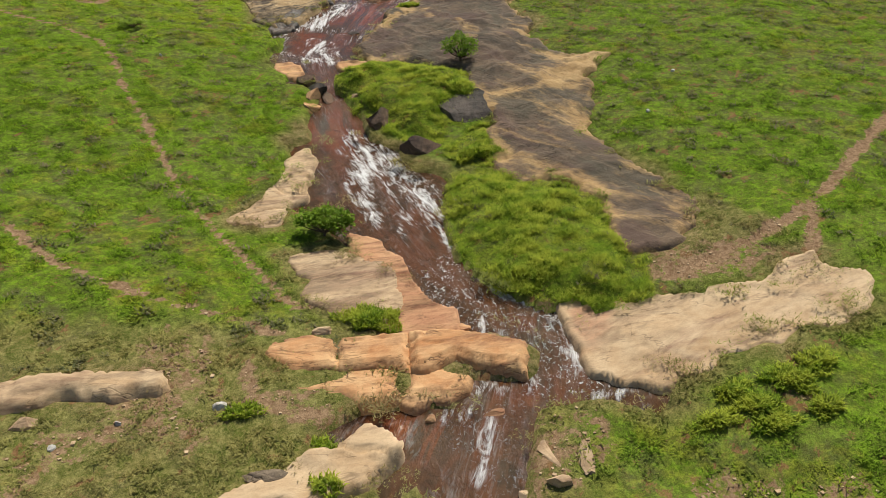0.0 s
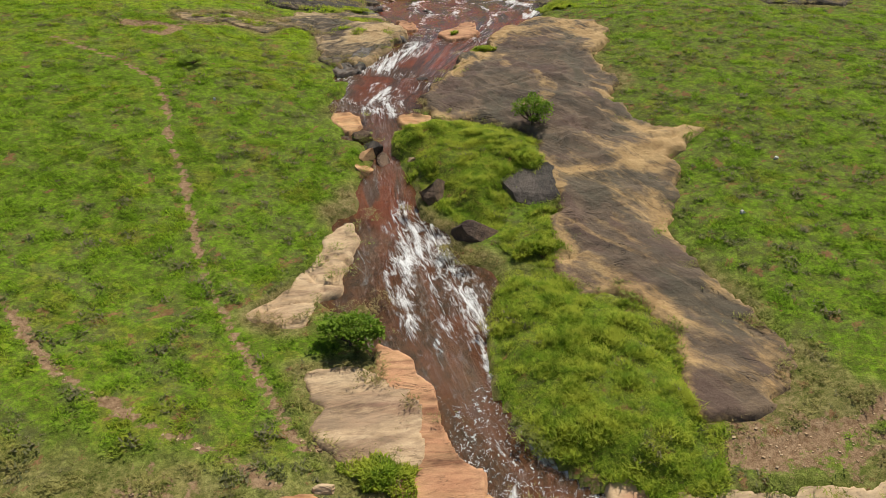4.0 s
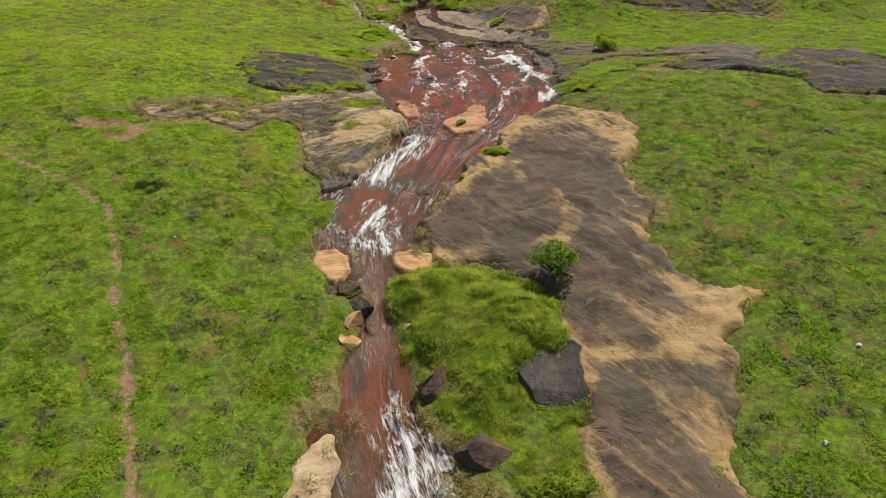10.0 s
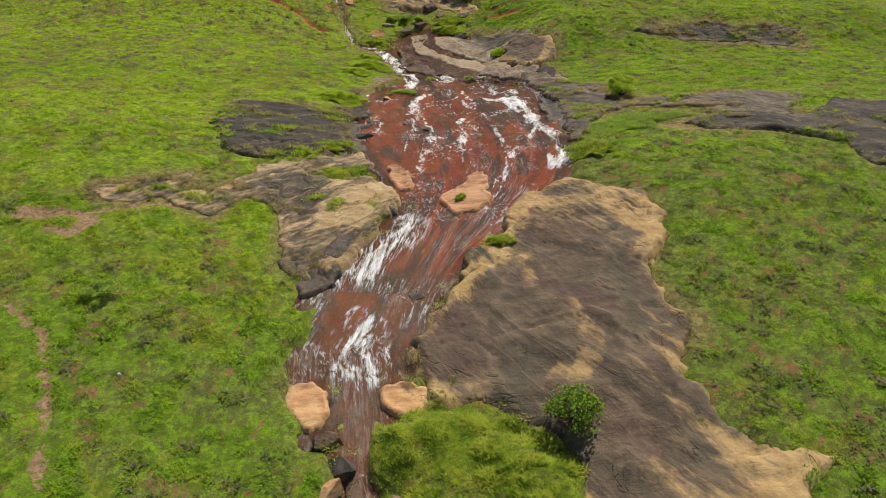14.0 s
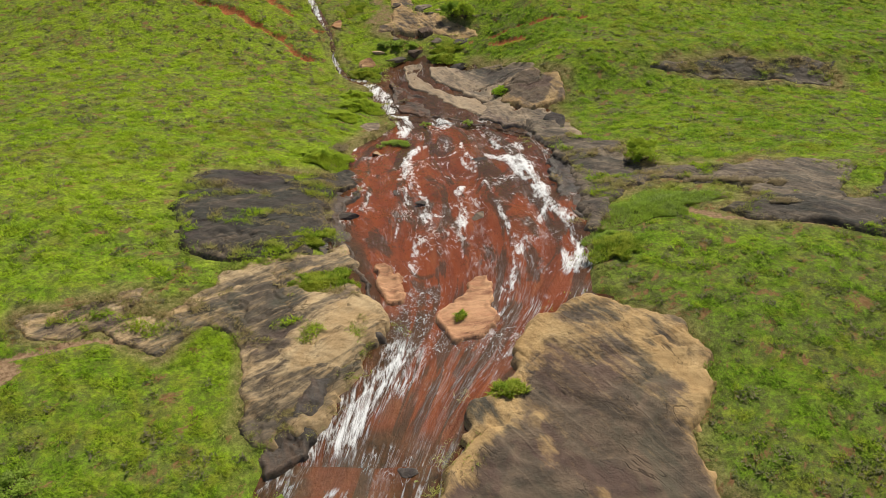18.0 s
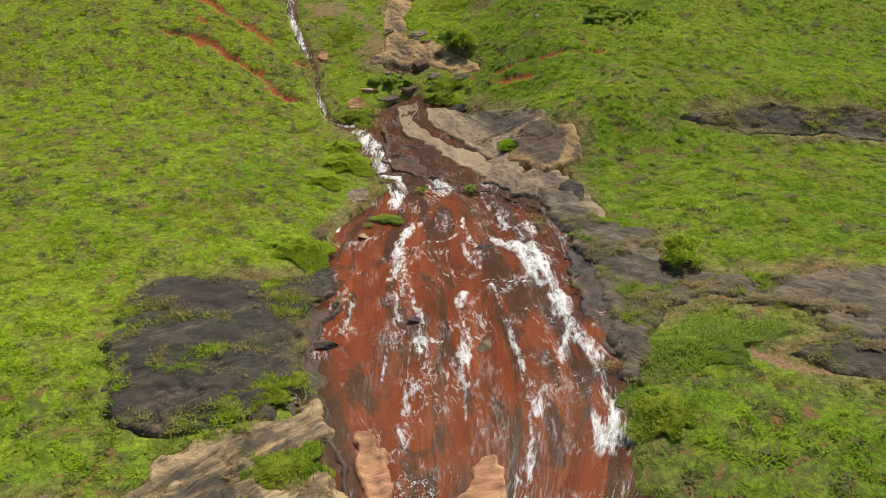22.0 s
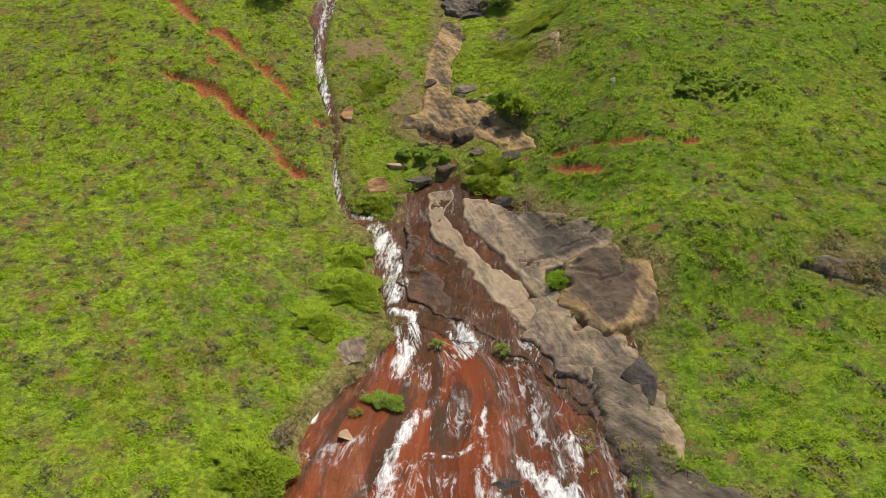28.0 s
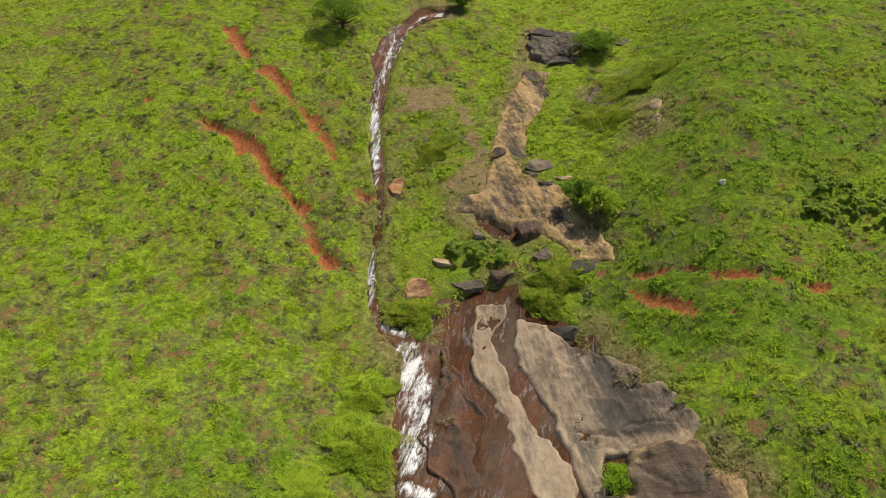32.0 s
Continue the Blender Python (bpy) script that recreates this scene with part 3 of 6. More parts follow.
SHELF_A = [(-3.5, 21.3), (-3.1, 22.0), (-1.7, 22.4), (-0.9, 22.0), (-0.9, 20.4), (-2.3, 20.4), (-3.0, 20.9)]
SHELF_B = [(-0.9, 22.0), (1.0, 22.0), (1.6, 21.9), (1.5, 19.9), (0.6, 20.4), (-0.8, 20.4)]
SHELF_C = [(1.7, 21.9), (4.1, 21.5), (5.6, 20.5), (5.6, 20.0), (5.2, 19.2), (4.0, 19.7), (3.1, 20.3), (2.0, 19.8), (1.6, 19.8)]
SHELF_D = [(-3.5, 20.1), (-1.6, 20.4), (-0.9, 20.5), (0.8, 20.5), (1.4, 20.1), (1.1, 18.9), (-0.1, 18.9), (-0.8, 19.3), (-2.2, 19.4)]
SHELF_E = [(1.4, 20.1), (2.7, 20.0), (3.4, 19.5), (3.2, 19.0), (2.6, 18.6), (2.1, 18.8), (1.5, 18.6), (1.2, 18.8)]
SOIL_LEFT = [(-4.3, 21.1), (-3.7, 21.6), (-3.2, 20.3), (-3.3, 19.5), (-0.9, 19.0), (-0.6, 18.0), (-0.8, 17.1), (-2.0, 17.8), (-3.0, 18.2), (-4.0, 19.3)]
SOIL_RIGHT = [(11.2, 24.5), (12.6, 23.9), (15.2, 23.3), (16.3, 22.4), (14.5, 21.2), (11.7, 21.9), (9.9, 21.9)]
DRY_RIGHT = [(11.7, 27.1), (13.2, 25.4), (15.3, 28.1), (16.2, 25.1), (17.2, 23.8), (15.1, 22.9), (12.1, 22.9), (10.4, 22.4), (10.8, 24.7)]
WATER_CHANNEL = [(-3.4, 113), (-4.5, 116.8), (-1.8, 118.6), (1.4, 119.6), (2.4, 116.5), (5.5, 115.08), (9.57, 107.01), (9.41, 103.14), (11.41, 100.21), (12.79, 97.75), (11, 93.8), (9.2, 96.6), (7.99, 98.46), (3.7, 101), (-1.2, 103.7), (-2.1, 107.8)]
SLAB_EDGE_RIGHT = [(10.5, 92.7), (10.7, 90.6), (11.3, 86.3), (11.4, 83.7), (11.4, 80.5), (11.6, 77.4), (11.6, 74.4), (13, 74.2), (13.2, 77.1), (12.9, 81), (12.7, 84.9), (12, 89), (11.5, 92.8)]
SLAB_EDGE_LEFT = [(-7, 83.5), (-3.7, 84.4), (-3.5, 80.9), (-4, 77.4), (-4, 74.9), (-3.3, 72.7), (-2.3, 70.4), (-1.3, 66.1), (-2.9, 66.1), (-3.6, 68.9), (-5, 71.3), (-5.9, 74.2), (-6.3, 78.2)]
EDGE_MID_LEFT = [(-4.6, 55.3), (-3.4, 56.4), (-3.2, 57.5), (-2.2, 60.4), (-0.7, 63.1), (-0.4, 63.5), (-0.8, 64.6), (-3.9, 62.8), (-3.9, 59.3), (-4.4, 56.8)]
ROCK_ORANGE_LEFT = [(-0.1, 29.3), (0.5, 29.0), (1.4, 27.2), (1.6, 26.0), (3.1, 23.6), (3.5, 23.1), (3.2, 21.9), (1.8, 22.0), (1.2, 22.4), (1.4, 24.6), (1.0, 25.7), (0.3, 27.3)]
ROCK_TAN_LEFT = [(-2.5, 27.3), (-1.0, 27.6), (0.1, 27.1), (1.0, 25.5), (1.1, 23.9), (-1.0, 24.4), (-1.6, 25.0), (-1.4, 26.3), (-2.2, 26.5)]
PLATFORM_PINK = [(7.3, 21.9), (8, 22.1), (9, 21.8), (8.9, 21.1), (8.3, 20.3), (8.2, 19.4), (7.2, 19.5), (7.6, 20.9)]
DARK_TONGUE = [(6.3, 114.38), (9.23, 112.78), (11.42, 109.85), (12.62, 107.03), (11.02, 106.83), (9.75, 107.27), (8.15, 107.35), (7.38, 110.36), (7, 112.92)]
DARK_SLAB_A = [(2.7, 54.2), (6.4, 57.8), (9.6, 56.5), (11.7, 53.7), (12.6, 50.9), (13.5, 48.9), (11.4, 45.7), (9.2, 43.4), (7.1, 46.1), (5.6, 47.4), (3.5, 49.3)]
DARK_SLAB_B = [(8.7, 40.5), (10.2, 40.2), (11.1, 38.9), (11.3, 36.5), (8.4, 36.8)]
DARK_LOBE = [(-7.2, 67.2), (-5.2, 68.3), (-3.3, 67.2), (-4, 63.3), (-4.9, 61.4), (-6.6, 63)]
HUMP_A = [(-1.0, 70.1), (-0.2, 70.4), (0.3, 68.3), (0.4, 66.7), (-0.2, 66.6), (-0.8, 67.8)]
HUMP_B = [(4.3, 67.8), (5.1, 68.3), (5.6, 66.3), (5.6, 64.7), (5.4, 63.5), (3.3, 63.6), (2.8, 65.0), (3.7, 66.1)]
FOAM = []
FOAM.append((1.21, 0.8, [(0.3, 39.2), (1.4, 36.6), (2.4, 34.5), (3.1, 32.3), (3.6, 30.0)]))
FOAM.append((0.60, 0.8, [(0.7, 35.4), (0.7, 32.5), (1.1, 30.6)]))
FOAM.append((0.30, 0.9, [(3.6, 30.0), (4.4, 27.5), (5.0, 25.5), (5.7, 23.8), (6.8, 22.7)]))
FOAM.append((0.50, 0.55, [(7.3, 22.5), (7.2, 20.2), (7.0, 18.8)]))
FOAM.append((0.40, 0.6, [(3.5, 19.4), (4.4, 18.8), (5.5, 18.9)]))
FOAM.append((0.25, 0.8, [(7.2, 17.8), (8.1, 17.7)]))
FOAM.append((0.52, 0.5, [(2.6, 18.2), (3.4, 17.5), (2.9, 15.7)]))
FOAM.append((0.41, 0.5, [(4.1, 24.4), (4.0, 22.4), (4.8, 21.4)]))
FOAM.append((1.1, 0.75, [(0.9, 62.3), (-0.2, 59.8), (-2.1, 57.5)]))
FOAM.append((1.15, 0.85, [(-1.5, 53.6), (-1.4, 50.7)]))
FOAM.append((0.48, 0.75, [(0.3, 40.4), (0.8, 38.7), (1.8, 37.7)]))
FOAM.append((0.97, 0.75, [(2.0, 37.1), (2.7, 34.9), (3.3, 32.7)]))
FOAM.append((0.51, 1.0, [(6.8, 89.9), (9.3, 86.1), (10.0, 81.6), (10.0, 78.3), (11.0, 74.3)]))
FOAM.append((0.98, 1.0, [(10.9, 71.5), (10.9, 69.1)]))
FOAM.append((0.97, 0.5, [(-2.0, 57.8), (-0.7, 59.4), (0.6, 62.2)]))
FOAM.append((0.94, 0.45, [(5.8, 64.6), (6.4, 62.3), (6.7, 60.8)]))
FOAM.append((0.32, 0.7, [(0.4, 89.3), (-0.0, 85.7), (1.5, 81.3), (1.8, 76.5)]))
FOAM.append((0.30, 0.7, [(4.3, 82.4), (4.3, 77.7), (4.1, 76.1)]))
FOAM.append((0.32, 0.6, [(-3.6, 84.9), (-2.5, 81.4)]))
FOAM.append((0.30, 0.5, [(7.8, 73.1), (6.7, 68.0), (6.1, 66.3)]))
FOAM.append((0.31, 0.5, [(1.4, 74.2), (0.9, 68.8)]))
FOAM.append((0.27, 0.7, [(7.0, 92.3), (8.2, 87.0), (9.0, 82.8), (9.9, 80.0), (10.2, 78.0)]))
FOAM.append((0.20, 0.6, [(-4.1, 85.4), (-2.9, 81.3), (-2.7, 79.0)]))
FOAM.append((0.21, 0.6, [(-0.4, 84.5), (0.4, 82.2), (0.4, 79.3)]))
FOAM.append((0.19, 0.5, [(3.9, 81.9), (4.3, 78.6), (4.5, 76.2)]))
FOAM.append((0.84, 1.0, [(-4.6, 112.5), (-3.1, 108.5), (-2.1, 104.3)]))
FOAM.append((0.43, 0.9, [(-1.8, 102.6), (-0.4, 102.5), (-0.3, 99.4), (-0.7, 97.1)]))
FOAM.append((0.25, 0.8, [(-4.8, 94.1), (-4.7, 91.8)]))
FOAM.append((0.39, 0.9, [(1.2, 93.2), (0.4, 91.2)]))
FOAM.append((0.16, 0.8, [(0.2, 90.6), (0.5, 87.0)]))
FOAM.append((0.28, 0.9, [(7.3, 93.5), (7.9, 91.1), (8.8, 88.8), (9.3, 87.1)]))
FOAM.append((0.21, 0.7, [(4.7, 94.1), (4.6, 91.4), (5.5, 87.4)]))
FOAM.append((0.50, 0.7, [(2.7, 101.3), (3.6, 99.3)]))
FOAM.append((0.29, 0.95, [(-5.6, 113.9), (-7.9, 114.5), (-9.0, 117.1), (-10.1, 120.9)]))
FOAM.append((0.29, 1.0, [(-11.6, 126.3), (-13.3, 130.8), (-15.2, 135.8), (-15.8, 140.8), (-16.5, 147.4)]))
FOAM.append((0.34, 1.0, [(-15.4, 138.3), (-15.6, 142.0), (-15.5, 146.4), (-14.8, 150.0), (-12.4, 152.5)]))
FOAM.append((0.24, 1.0, [(-15.2, 136.0), (-13.4, 131.6)]))
FOAM.append((0.20, 0.7, [(-3.9, 85.4), (-2.5, 82.0), (-2.6, 79.4)]))
FOAM.append((0.15, 0.6, [(-3.6, 81.4), (-4.3, 78.5), (-4.2, 76.0)]))
FOAM.append((0.21, 0.75, [(-0.2, 90.1), (0.1, 87.1), (0.7, 84.9), (0.4, 82.4)]))
FOAM.append((0.20, 0.7, [(1.9, 78.5), (2.1, 76.3), (1.8, 73.4)]))
FOAM.append((0.21, 0.7, [(4.5, 89.0), (5.5, 85.3)]))
FOAM.append((0.18, 0.6, [(6.1, 83.1), (6.7, 78.6), (7.2, 72.8)]))
FOAM.append((0.26, 0.9, [(9.8, 83.2), (10.5, 79.4), (9.7, 76.5), (9.0, 73.9)]))
FOAM.append((0.27, 0.75, [(10.5, 76.3), (10.8, 73.6), (11.1, 71.8)]))
FOAM.append((0.23, 0.75, [(4.6, 79.0), (4.3, 76.0), (3.9, 73.2)]))
FOAM.append((0.14, 0.6, [(-0.1, 77.1), (-0.1, 74.4)]))
FOAM.append((0.12, 0.7, [(1.2, 77.8), (1.9, 78.3), (2.9, 77.6)]))
FOAM.append((0.15, 0.6, [(1.8, 90.0), (3.6, 90.1), (4.9, 91.1)]))
FOAM.append((0.13, 0.5, [(5.6, 83.7), (8.4, 82.7)]))
FOAM.append((0.35, 0.8, [(-1.3, 100.8), (-0.5, 98.2), (-0.8, 96.2)]))
FOAM.append((0.31, 0.7, [(2.2, 100.6), (3.4, 98.2)]))
FOAM.append((0.36, 0.6, [(9.5, 91.5), (9.3, 87.1)]))
VEINS = []
VEINS.append((0.25, [(8.5, 40.9), (10.1, 41.0), (11.9, 40.4), (13.7, 40.3)]))
VEINS.append((0.77, [(13.9, 44.7), (16.4, 43.6), (14.6, 42.0)]))
VEINS.append((0.27, [(6.8, 57.5), (7.1, 55.0)]))
VEINS.append((0.27, [(9.0, 53.3), (9.4, 50.7), (9.0, 49.3)]))
VEINS.append((0.20, [(7.1, 49.2), (8.8, 48.8)]))
VEINS.append((0.54, [(7.6, 63.6), (11.3, 61.5), (14.4, 58.4)]))
VEINS.append((0.39, [(2.9, 55.9), (5.3, 57.8), (7.6, 63.6)]))
VEINS.append((0.36, [(12.0, 62.4), (13.7, 58.9), (13.6, 55.2), (13.7, 52.7)]))
VEINS.append((0.20, [(8.5, 40.2), (8.0, 36.5), (7.8, 33.6)]))
VEINS.append((0.43, [(14.42, 103.83), (13.96, 100.88), (12.63, 99.18)]))
VEINS.append((0.80, [(12.0, 41.4), (13.9, 42.2), (15.7, 43.3)]))
VEINS.append((0.32, [(8.9, 41.6), (10.4, 41.0), (12.6, 40.9)]))
VEINS.append((0.51, [(-4.4, 62.8), (-4.3, 65.3), (-3.9, 67.1)]))
VEINS.append((0.64, [(-2.8, 63.4), (-1.5, 65.6), (-0.6, 66.2)]))
BAND_FAR_END = [(19.8, 72.6), (25.9, 74.5), (27.9, 72.4), (32.3, 76.5), (35.4, 73.5), (39.7, 71.8), (33.7, 62.4), (28.2, 63.6), (28.3, 66.6), (26.4, 69.0)]


# ---- shape of the land ----
NODES_Y = (-60, 0, 20, 36, 45, 65, 75, 105, 116, 124, 140, 180, 300, 900, 3500)
NODES_Z = (-1.5, 6.0, 9.6, 12.0, 14.6, 19.2, 19.7, 20.0, 21.0, 24.6, 29.6, 38.0, 58, 150, 420)


def base(x, y):
    """Height of the valley floor and its sides."""
    z = 0
    for o, w in ((-6, .12), (-4, .15), (-2, .15), (0, .16), (2, .15), (4, .15), (6, .12)):
        z = z + w * np.interp(y + o, NODES_Y, NODES_Z)
    xc = -8 * np.clip((y - 100) / 25, 0, 1) * np.clip((150 - y) / 15, 0, 1)
    return z + 3 * (1 - np.exp(-((x - xc) / 17) ** 2)) + 3.2 * ramp(x, 5, 17) * ramp(y, 97, 109)


def lattice(ix, iy, seed):
    h = (ix.astype(np.int64) * 374761393 + iy.astype(np.int64) * 668265263 + seed * 974711) & 0x7FFFFFFF
    h = ((h ^ (h >> 13)) * 1274126177) & 0x7FFFFFFF
    return ((h ^ (h >> 16)) & 0xFFFF) / 65535.0


def vnoise(x, y, seed=0):
    ix, iy = np.floor(x), np.floor(y)
    fx, fy = x - ix, y - iy
    fx, fy = fx * fx * (3 - 2 * fx), fy * fy * (3 - 2 * fy)
    a, b = lattice(ix, iy, seed), lattice(ix + 1, iy, seed)
    c, d = lattice(ix, iy + 1, seed), lattice(ix + 1, iy + 1, seed)
    return (a + (b - a) * fx) * (1 - fy) + (c + (d - c) * fx) * fy - 0.5


def fbm(x, y, size, octaves=4, seed=0):
    out, amp, f = 0, 1.0, 1.0 / size
    for k in range(octaves):
        out = out + amp * vnoise(x * f + 17.3 * k, y * f - 9.1 * k, seed + k)
        amp, f = amp * 0.5, f * 2.03
    return out


def inside(poly, x, y, reach=3.0, rough=0.35, wander=0.0):
    """Signed distance to an outline, in metres, more than zero within; the outline is made uneven."""
    p = np.array(poly, float)
    out = np.full(x.shape, -99.0)
    lo, hi = p.min(0) - reach, p.max(0) + reach
    near = (x > lo[0]) & (x < hi[0]) & (y > lo[1]) & (y < hi[1])
    px, py = x[near], y[near]
    d2, odd = np.full(px.shape, 1e9), np.zeros(px.shape, bool)
    for (ax, ay), (bx, by) in zip(p, np.roll(p, -1, 0)):
        ex, ey = bx - ax, by - ay
        k = np.clip(((px - ax) * ex + (py - ay) * ey) / (ex * ex + ey * ey + 1e-9), 0, 1)
        d2 = np.minimum(d2, (px - ax - k * ex) ** 2 + (py - ay - k * ey) ** 2)
        if ay != by:
            odd ^= ((ay > py) != (by > py)) & (px < (bx - ax) * (py - ay) / (by - ay) + ax)
    s = np.sqrt(d2)
    out[near] = np.where(odd, s, -s) + rough * fbm(px, py, 1.4, 4, 5) + (wander * fbm(px, py, 5.0, 3, 7) if wander else 0)
    return out


def along(line, x, y, reach=3.0):
    """Distance to a line of points."""
    p = np.array(line, float)
    out = np.full(x.shape, 99.0)
    lo, hi = p.min(0) - reach, p.max(0) + reach
    near = (x > lo[0]) & (x < hi[0]) & (y > lo[1]) & (y < hi[1])
    px, py = x[near], y[near]
    d2 = np.full(px.shape, 1e9)
    for (ax, ay), (bx, by) in zip(p[:-1], p[1:]):
        ex, ey = bx - ax, by - ay
        k = np.clip(((px - ax) * ex + (py - ay) * ey) / (ex * ex + ey * ey + 1e-9), 0, 1)
        d2 = np.minimum(d2, (px - ax - k * ex) ** 2 + (py - ay - k * ey) ** 2)
    out[near] = np.sqrt(d2)
    return out


def ramp(v, a, b):
    k = np.clip((v - a) / (b - a), 0, 1)
    return k * k * (3 - 2 * k)


WATERS = [WATER_LOW, WATER_MID, WATER_SLAB, WATER_UPPER, WATER_CHANNEL, WATER_FAR, POOL_FAR]
ROCKS = [
    # outline, name, label, material, height, middle stain, edge stain, step
    (SLAB_DARK, "bedrock_slab", "dark purple-grey bedrock slab with tan weathered margins", ROCK_DARK, 0.22, 0.85, 0.3, 0.0),
    (LEDGE_TAN_RIGHT, "bedrock_ledge", "tan and orange bedrock ledge with dark streaks", ROCK_BANDED, 0.22, 0.72, 0.3, 0.0),
    (ROCK_LEFT_BANK, "bedrock_bank", "streaky tan and black bedrock bank beside the stream", ROCK_CURVED, 0.15, 0.62, 0.35, 0.0),
    (ROCK_LEFT_LOBE, "bedrock_lobe", "pale tan rock lobe with layered steps", ROCK_CURVED, 0.3, 0.25, 0.1, 0.0),
    (OUTCROP_LEFT, "sandstone_outcrop", "pale orange sandstone outcrop on the stream bank", ROCK_ORANGE, -0.02, 0.2, 0.3, 0.12),
    (BOULDER_ORANGE, "sandstone_block", "orange sandstone block in the stream", ROCK_ORANGE, -0.08, 0.1, 0.2, 0.0),
    (TAN_STRIP_LEFT, "sandstone_strip", "smooth tan sandstone strip along the water", ROCK_TAN, -0.04, 0.25, 0.1, 0.0),
    (PLATFORM_RIGHT, "sandstone_platform", "broad pale tan sandstone platform", ROCK_TAN, -0.05, -0.05, 0.05, 0.0),
    (ROCK_ORANGE_LEFT, "orange_rock", "flat reddish orange bedrock beside the stream", ROCK_ORANGE, -0.06, 0.15, 0.2, 0.0),
    (ROCK_TAN_LEFT, "tan_rock", "rounded tan rock in the grassy bank", ROCK_TAN, -0.02, 0.4, 0.3, 0.0),
    (SHELF_LEFT, "sandstone_step", "weathered tan sandstone step in the grass", ROCK_TAN, 0.3, 0.3, 0.2, 0.15),
    (ROCK_BOTTOM, "sandstone_ledge", "pale tan sandstone ledge beside the pool", ROCK_TAN, 0.3, -0.1, 0.1, 0.15),
    (HUMP_A, "slab_hump", "smooth orange hump in the sheet of water", ROCK_ORANGE, -0.18, 0.25, 0.3, 0.0),
    (HUMP_B, "slab_hump", "broad orange hump splitting the sheet of water", ROCK_ORANGE, -0.17, 0.25, 0.3, 0.0),
    (WET_ROCK, "wet_bedrock", "wet dark brown bedrock under thin water", ROCK_WET, -0.4, 0.3, 0.2, 0.0),
    (SLAB_EDGE_RIGHT, "wet_ledge", "wet dark rock ledge edging the red slab", ROCK_WETGREY, -0.3, 0.6, 0.4, 0.0),
    (SLAB_EDGE_LEFT, "wet_ledge", "wet brown rock ledge beside the red slab", ROCK_WETGREY, -0.3, 0.5, 0.4, 0.0),
    (EDGE_MID_LEFT, "layered_ledge", "dark layered wet ledge beside the rapids", ROCK_WETGREY, 0.1, 0.6, 0.4, 0.12),
    (TONGUE_A, "bedrock_tongue", "smooth grey-brown bedrock tongue between channels", ROCK_PALE, -0.06, 0.0, 0.1, 0.0),
    (TONGUE_B, "bedrock_tongue", "broad grey bedrock tongue with dark stains", ROCK_PALE, 0.0, 0.5, 0.1, 0.0),
    (ROCK_SQUARE, "bedrock_block", "black lichen-covered bedrock block with pale rim", ROCK_DARK, 0.35, 1.1, 0.4, 0.0),
    (ROCK_LOWER_TONGUE, "bedrock_apron", "grey and tan streaked bedrock apron", ROCK_PALE, 0.05, 0.5, 0.2, 0.0),
    (BAND_RIGHT, "bedrock_band", "dark grey bedrock band through the grass", ROCK_GREY, 0.15, 0.5, 0.35, 0.0),
    (DARK_FAR_RIGHT, "bedrock_patch", "dark grey bedrock patch in the meadow", ROCK_GREY, 0.15, 0.8, 0.5, 0.0),
    (DARK_BAND_LEFT, "bedrock_bench", "dark grey bedrock bench beside the cascade", ROCK_BENCH, 0.25, 0.95, 0.6, 0.0),
    (BAND_FAR_END, "bedrock_band", "dark grey bedrock shelf at the meadow edge", ROCK_GREY, 0.2, 0.8, 0.5, 0.0),
    (ROCK_UPPER, "bedrock_terrace", "tan and grey bedrock terrace above the pool", ROCK_BANDED, 0.1, 0.5, 0.15, 0.1),
    (ROCK_FAR_A, "bedrock_patch", "flat grey rock patch in the grass", ROCK_GREY, 0.25, 0.6, 0.4, 0.0),
    (ROCK_FAR_B, "bedrock_patch", "dark rock step in the grass", ROCK_GREY, 0.4, 0.7, 0.6, 0.2),
    (ROCK_FAR_C, "bedrock_patch", "tan rock patch in the grass", ROCK_TAN, 0.2, 0.3, 0.2, 0.0),
]
def loose(r):
    return 1.6 if r[1] in ("bedrock_band", "bedrock_bench", "bedrock_patch", "bedrock_bank") else 0.0 if r[1] == "bedrock_terrace" else 0.0 if "platform" in r[1] or "tongue" in r[1] else 0.0 if "hump" in r[1] else 1.3


DARKS = [DARK_TONGUE, DARK_SLAB_A, DARK_SLAB_B, DARK_LOBE]
ISLANDS = [(ISLAND_BIG, 0.5), (ISLAND_MID, 0.85), (ISLAND_SMALL, 0.4)]
PATHS = [(PATH_LEFT, 0.13, 0.06), (PATH_LEFT2, 0.15, 0.06), (PATH_RIGHT, 0.24, 0.08), (PATH_FORK, 0.22, 0.06), (SCAR_LEFT, 0.3, 0.1), (SCAR_LEFT2, 0.22, 0.2), (SCAR_RIGHT, 0.25, 0.1)]
GULLIES = [(GULLY_A, 0.6, 0.6), (GULLY_B, 0.5, 0.4), (GULLY_C, 0.15, 0.3), (GULLY_C2, 0.02, 0.2), (GULLY_D, 0.4, 0.15), (GULLY_R, 0.15, 0.3)]


